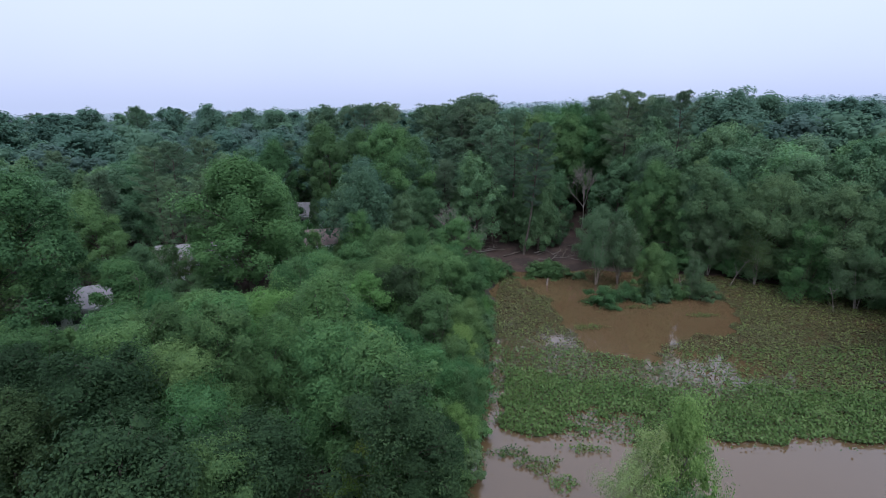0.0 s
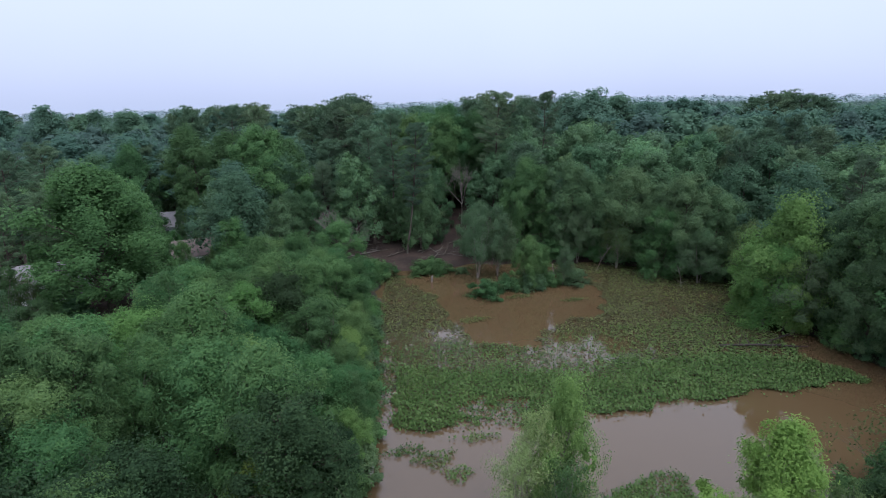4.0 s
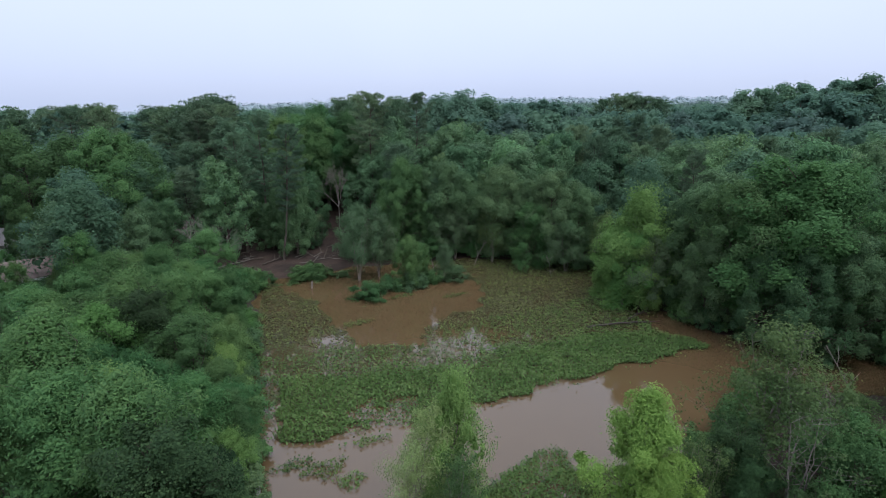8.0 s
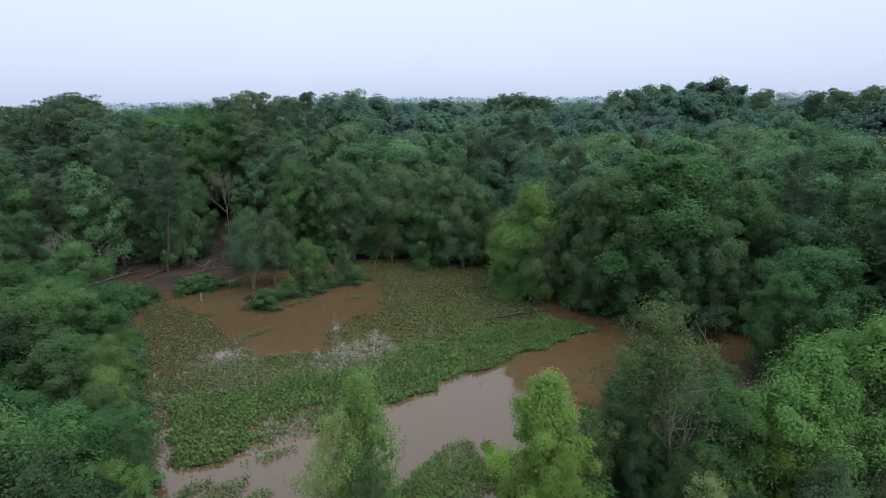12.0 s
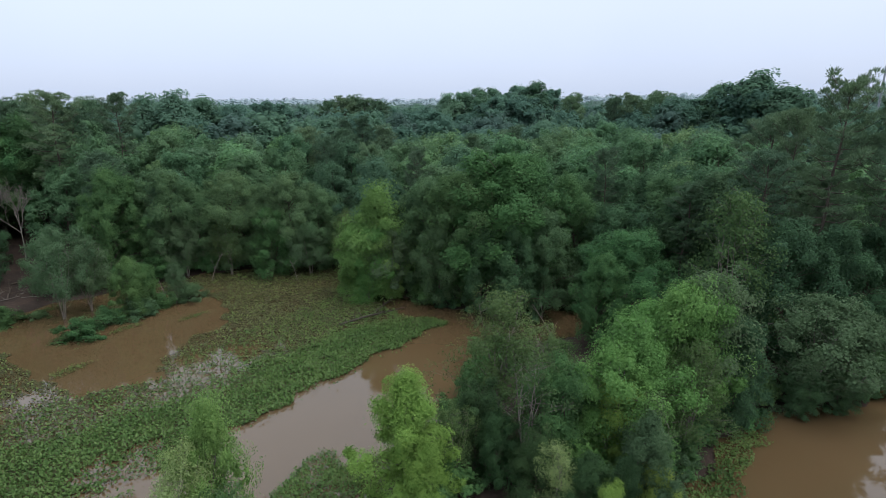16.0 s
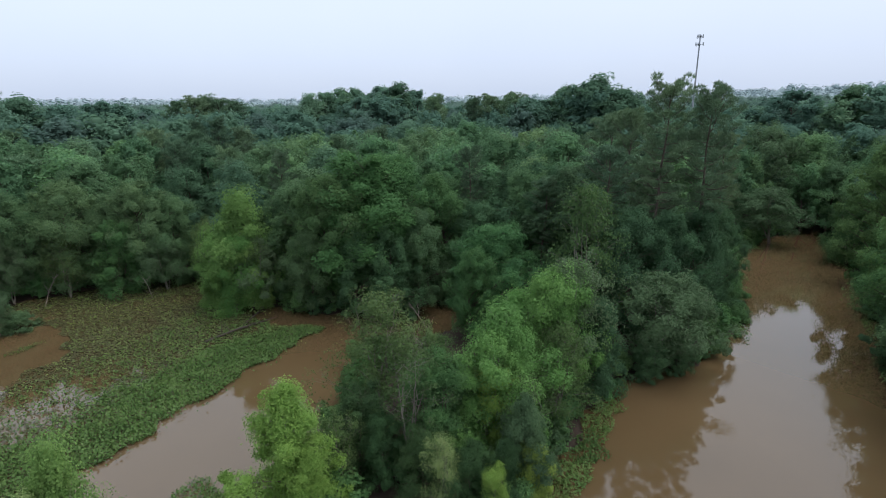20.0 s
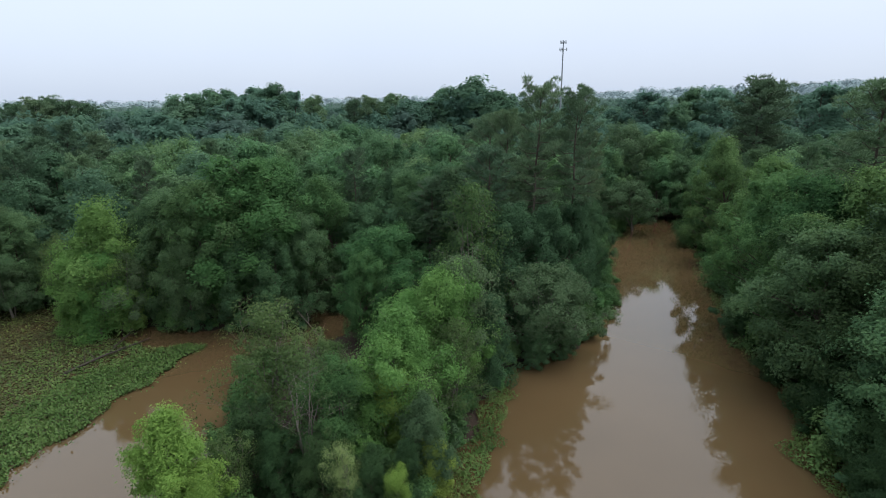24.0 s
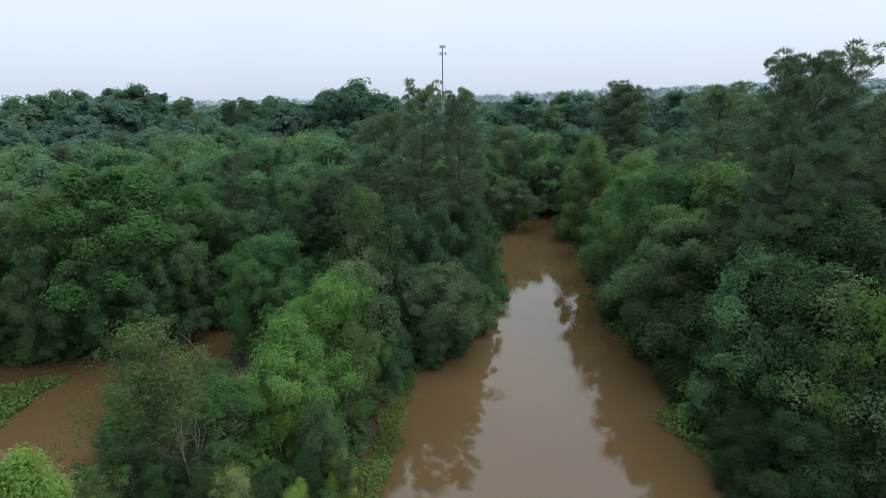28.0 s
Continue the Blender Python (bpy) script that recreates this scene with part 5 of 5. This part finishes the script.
# ---------------------------------------------------------------- shore details
def log(points, radius, material, label, name="fallen_log", stubs=3, seed=0):
    """A fallen trunk with broken branch stubs."""
    rng = np.random.default_rng(seed)
    p = np.asarray(points, float)
    t = np.linspace(0, len(p) - 1, 9)
    q = np.stack([np.interp(t, np.arange(len(p)), p[:, k]) for k in range(3)], 1)
    q[1:-1] += rng.normal(size=(7, 3)) * radius * 0.35
    ob = new(name)
    v, f = tube(q, radius * np.linspace(1.0, 0.45, 9), 8)
    mesh_part("trunk", raw_mesh("trunk", v, f, material, True), ob)
    for _ in range(stubs):
        a = q[rng.integers(2, 8)]
        d = rng.normal(size=3)
        d[2] = abs(d[2]) + 0.3
        d /= np.linalg.norm(d)
        ln = rng.uniform(0.5, 1.7)
        v, f = tube([a, a + d * ln * 0.5, a + d * ln + rng.normal(size=3) * 0.1], [radius * 0.4, radius * 0.28, radius * 0.08], 5)
        mesh_part("branch", raw_mesh("branch", v, f, material, True), ob)
    return tagged(ob, label, "log", "fallen logs")


log([(35.0, 39.5, 0.1), (38.5, 38.4, 0.3), (42.6, 37.2, 0.2)], 0.13, BARK_DARK, "dark waterlogged trunk lying among lily pads", stubs=4, seed=1)
log([(39.5, 38.9, 0.1), (43.0, 39.6, 0.5)], 0.08, BARK_DARK, "dark waterlogged trunk lying among lily pads", stubs=3, seed=2)
for k, (az, d, ln, rot) in enumerate(((2.6, 77, 4.5, 0.3), (4.0, 79, 3.6, -0.2), (3.2, 82, 4.2, 0.1), (6.5, 76, 3.2, 0.5), (11.2, 74, 3.0, 0.9), (12.8, 76.5, 4.2, 1.2), (13.2, 82, 3.0, 0.2))):
    bx, by = polar(az, d)
    ex, ey = bx + ln * math.cos(rot), by + ln * math.sin(rot)
    log([(bx, by, float(ground_height(bx, by)) + 0.12), (ex, ey, float(ground_height(ex, ey)) + 0.35)], 0.09, (BARK, BARK_PALE)[k % 4 == 0], "bleached trunk fallen on the muddy bank", stubs=4, seed=10 + k)
# thin broken branches and flood litter on the mud
brng = np.random.default_rng(77)
for k in range(26):
    az = brng.uniform(0.8, 5.5) if k % 2 else brng.uniform(9.5, 14.4)
    d, ln, rot = brng.uniform(74, 83), brng.uniform(0.8, 2.6), brng.uniform(-0.5, 0.7)
    bx, by = polar(az, d)
    ex, ey = bx + ln * math.cos(rot), by + ln * math.sin(rot)
    log([(bx, by, float(ground_height(bx, by)) + 0.05), (ex, ey, float(ground_height(ex, ey)) + brng.uniform(0.05, 0.3))], brng.uniform(0.025, 0.06), (BARK_PALE, BARK)[k % 3 == 0],
        "thin broken branch washed up on the mud", "fallen_branch", 2, 90 + k)
# leaning drowned stems
for k, (az, d, h, lx, ly) in enumerate(((66.8, 43.0, 6.0, -3.0, 1.5), (61.5, 52.0, 4.0, -1.0, -0.6), (29.0, 73.0, 3.5, 1.5, -0.8), (37.5, 69.5, 3.0, -1.6, -1.0), (21.0, 66.5, 3.5, 1.6, -0.5), (24.8, 65.8, 3.0, -0.4, 0.2))):
    bx, by = polar(az, d)
    bz = max(0.0, float(ground_height(bx, by)))
    log([(bx, by, bz - 0.3), (bx + lx * 0.4, by + ly * 0.4, bz + h * 0.5), (bx + lx, by + ly, bz + h)], 0.06, BARK_PALE, "pale dead stem leaning out of the bank", "dead_sapling", 8, 30 + k)


def rock(x, y, z, r, seed):
    rng = np.random.default_rng(seed)
    bm = bmesh.new()
    bmesh.ops.create_icosphere(bm, subdivisions=2, radius=r)
    w = rng.normal(size=(3, 3)) * 1.6 / r
    for v in bm.verts:
        v.co *= 1 + 0.16 * math.sin(w[0] @ v.co) + 0.12 * math.sin(w[1] @ v.co + 1)
        v.co.z *= 0.7
    me = bpy.data.meshes.new("rock")
    bm.to_mesh(me)
    bm.free()
    me.materials.append(CONCRETE)
    ob = new("rock", me)
    ob.location = (x, y, z)
    return tagged(ob, "pale weathered rock at the edge of the west bank", "rock", "bank rocks")


for k, (x, y, r) in enumerate(((1.15, 28.6, 0.26), (1.45, 30.2, 0.18), (1.3, 29.3, 0.2))):
    rock(x, y, 0.05, r, 60 + k)

edging = new("bank_edging")
for k, (y, h) in enumerate(((28.55, 0.62), (29.45, 0.7), (30.4, 0.58))):
    part("block", box_bm(0.34, 0.86, h + 0.5, (1.78 + 0.05 * k, y, h / 2 - 0.25), 0.05, Matrix.Rotation(radians(2.5 * (k - 1)), 4, "Z")), CONCRETE, edging)
tagged(edging, "row of pale weathered concrete blocks along the bank", "edging")

stump = new("tree_stump")
v, f = tube([(0, 0, -0.4), (0.02, 0, 0.3), (0.08, 0.03, 0.75), (0.12, 0.02, 0.95)], [0.16, 0.13, 0.10, 0.03], 8)
mesh_part("trunk", raw_mesh("trunk", v, f, BARK_PALE, True), stump)
stump.location = (12.9, 64.5, 0.0)
tagged(stump, "small pale broken stump standing in the water", "stump")


# ---------------------------------------------------------------- houses among the trees
def house(x, y, rz, length, depth, eave, rise, wall_mat, roof_mat, label, windows=3):
    z = float(ground_height(x, y))
    ob = new("house")
    ob.matrix_basis = pose(x, y, z, 0, 0, rz)
    bm = box_bm(length, depth, eave + 0.4, (0, 0, eave / 2 - 0.2))
    part("wall", bm, wall_mat, ob)
    for side in (-1, 1):
        bm = bmesh.new()
        g = [bm.verts.new((side * (length / 2 - 0.05), -depth / 2, eave)), bm.verts.new((side * (length / 2 - 0.05), depth / 2, eave)), bm.verts.new((side * (length / 2 - 0.05), 0, eave + rise)),
             bm.verts.new((side * (length / 2), -depth / 2, eave)), bm.verts.new((side * (length / 2), depth / 2, eave)), bm.verts.new((side * (length / 2), 0, eave + rise))]
        for q in ((0, 1, 2), (3, 4, 5), (0, 1, 4, 3), (1, 2, 5, 4), (2, 0, 3, 5)):
            bm.faces.new([g[i] for i in q])
        part("gable", bm, wall_mat, ob)
        slope = math.atan2(rise, depth / 2)
        width = math.hypot(rise, depth / 2) + 0.45
        turn = Matrix.Rotation(-side * slope, 4, "X")
        cy, cz = side * (depth / 4 + 0.16), eave + rise / 2 - 0.02
        bm = box_bm(length + 0.7, width, 0.12, (0, cy, cz + 0.04), 0.02, turn)
        roof = part("roof", bm, roof_mat, ob)
        for k in range(int(length / 0.9)):
            px = -length / 2 + 0.2 + k * 0.9
            bm = box_bm(0.06, width, 0.05, (px, cy, cz + 0.13), 0, turn)
            part("roof_seam", bm, roof_mat, roof)
        bm = box_bm(length + 0.75, 0.06, 0.2, (0, side * (depth / 2 + 0.38), eave - 0.16))
        part("fascia", bm, SIDING, ob, "white painted fascia board")
    for side in (-1, 1):
        for k in range(windows):
            px = -length / 2 + length * (k + 0.5) / windows
            w = part("window", box_bm(1.15, 0.08, 1.25, (px, side * (depth / 2 + 0.03), eave * 0.55), 0.02), SIDING, ob, "white framed window")
            part("pane", box_bm(0.92, 0.04, 1.0, (px, side * (depth / 2 + 0.07), eave * 0.55)), GLASS_DARK, w)
    return tagged(ob, label, "house", "houses among the trees")


hx, hy = polar(-35.6, 62.0)
house(hx, hy, 28, 5.5, 5.0, 2.3, 1.2, SIDING, METAL_ROOF, "low white house with a grey ribbed metal roof")
hx, hy = polar(-12.3, 76.0)
house(hx, hy, 15, 6.5, 5.5, 2.6, 1.4, SIDING, SHINGLE, "small house with a brown shingle roof among trees")
hx, hy = polar(-14.9, 97.0)
house(hx, hy, 10, 7.0, 6.0, 2.8, 1.5, SIDING, METAL_ROOF, "white sided house half hidden by trees")
hx, hy = polar(-25.2, 74.0)
house(hx, hy, 15, 9.0, 6.0, 2.5, 1.3, SIDING, METAL_ROOF, "white house glimpsed behind dark pines")


# ---------------------------------------------------------------- the phone mast
def mast(az, d, top):
    x, y = polar(az, d)
    z = float(ground_height(x, y))
    ob = new("phone_mast")
    ob.matrix_basis = pose(x, y, z)
    h = top - z
    v, f = tube([(0, 0, -0.5), (0, 0, h * 0.33), (0, 0, h * 0.66), (0, 0, h)], [0.5, 0.42, 0.34, 0.26], 14)
    mesh_part("pole", raw_mesh("pole", v, f, STEEL, True), ob)
    for lev, arm in ((h - 0.9, 1.1), (h - 4.4, 1.6)):
        v, f = tube([(0.85 * math.cos(a), 0.85 * math.sin(a), lev) for a in np.linspace(0, 2 * math.pi, 13)], [0.08] * 13, 5)
        mesh_part("platform_ring", raw_mesh("platform_ring", v, f, STEEL, True), ob)
        for k in range(3):
            a = 2 * math.pi * k / 3 + 0.25
            c, s = math.cos(a), math.sin(a)
            v, f = tube([(0, 0, lev), (arm * c, arm * s, lev)], [0.10, 0.10], 6)
            bar = mesh_part("arm", raw_mesh("arm", v, f, STEEL, True), ob)
            v, f = tube([(arm * c - 0.8 * s, arm * s + 0.8 * c, lev), (arm * c + 0.8 * s, arm * s - 0.8 * c, lev)], [0.07, 0.07], 6)
            mesh_part("crossbar", raw_mesh("crossbar", v, f, STEEL, True), bar)
            for j in (-1, 0, 1):
                px, py = arm * c - 0.75 * j * s, arm * s + 0.75 * j * c
                part("antenna", box_bm(0.16, 0.28, 1.6, (px + 0.15 * c, py + 0.15 * s, lev + 0.05), 0.03), PANEL, bar)
    return tagged(ob, "slender grey steel phone mast with two antenna rings", "mast")


mast(91.2, 300.0, 52.8)
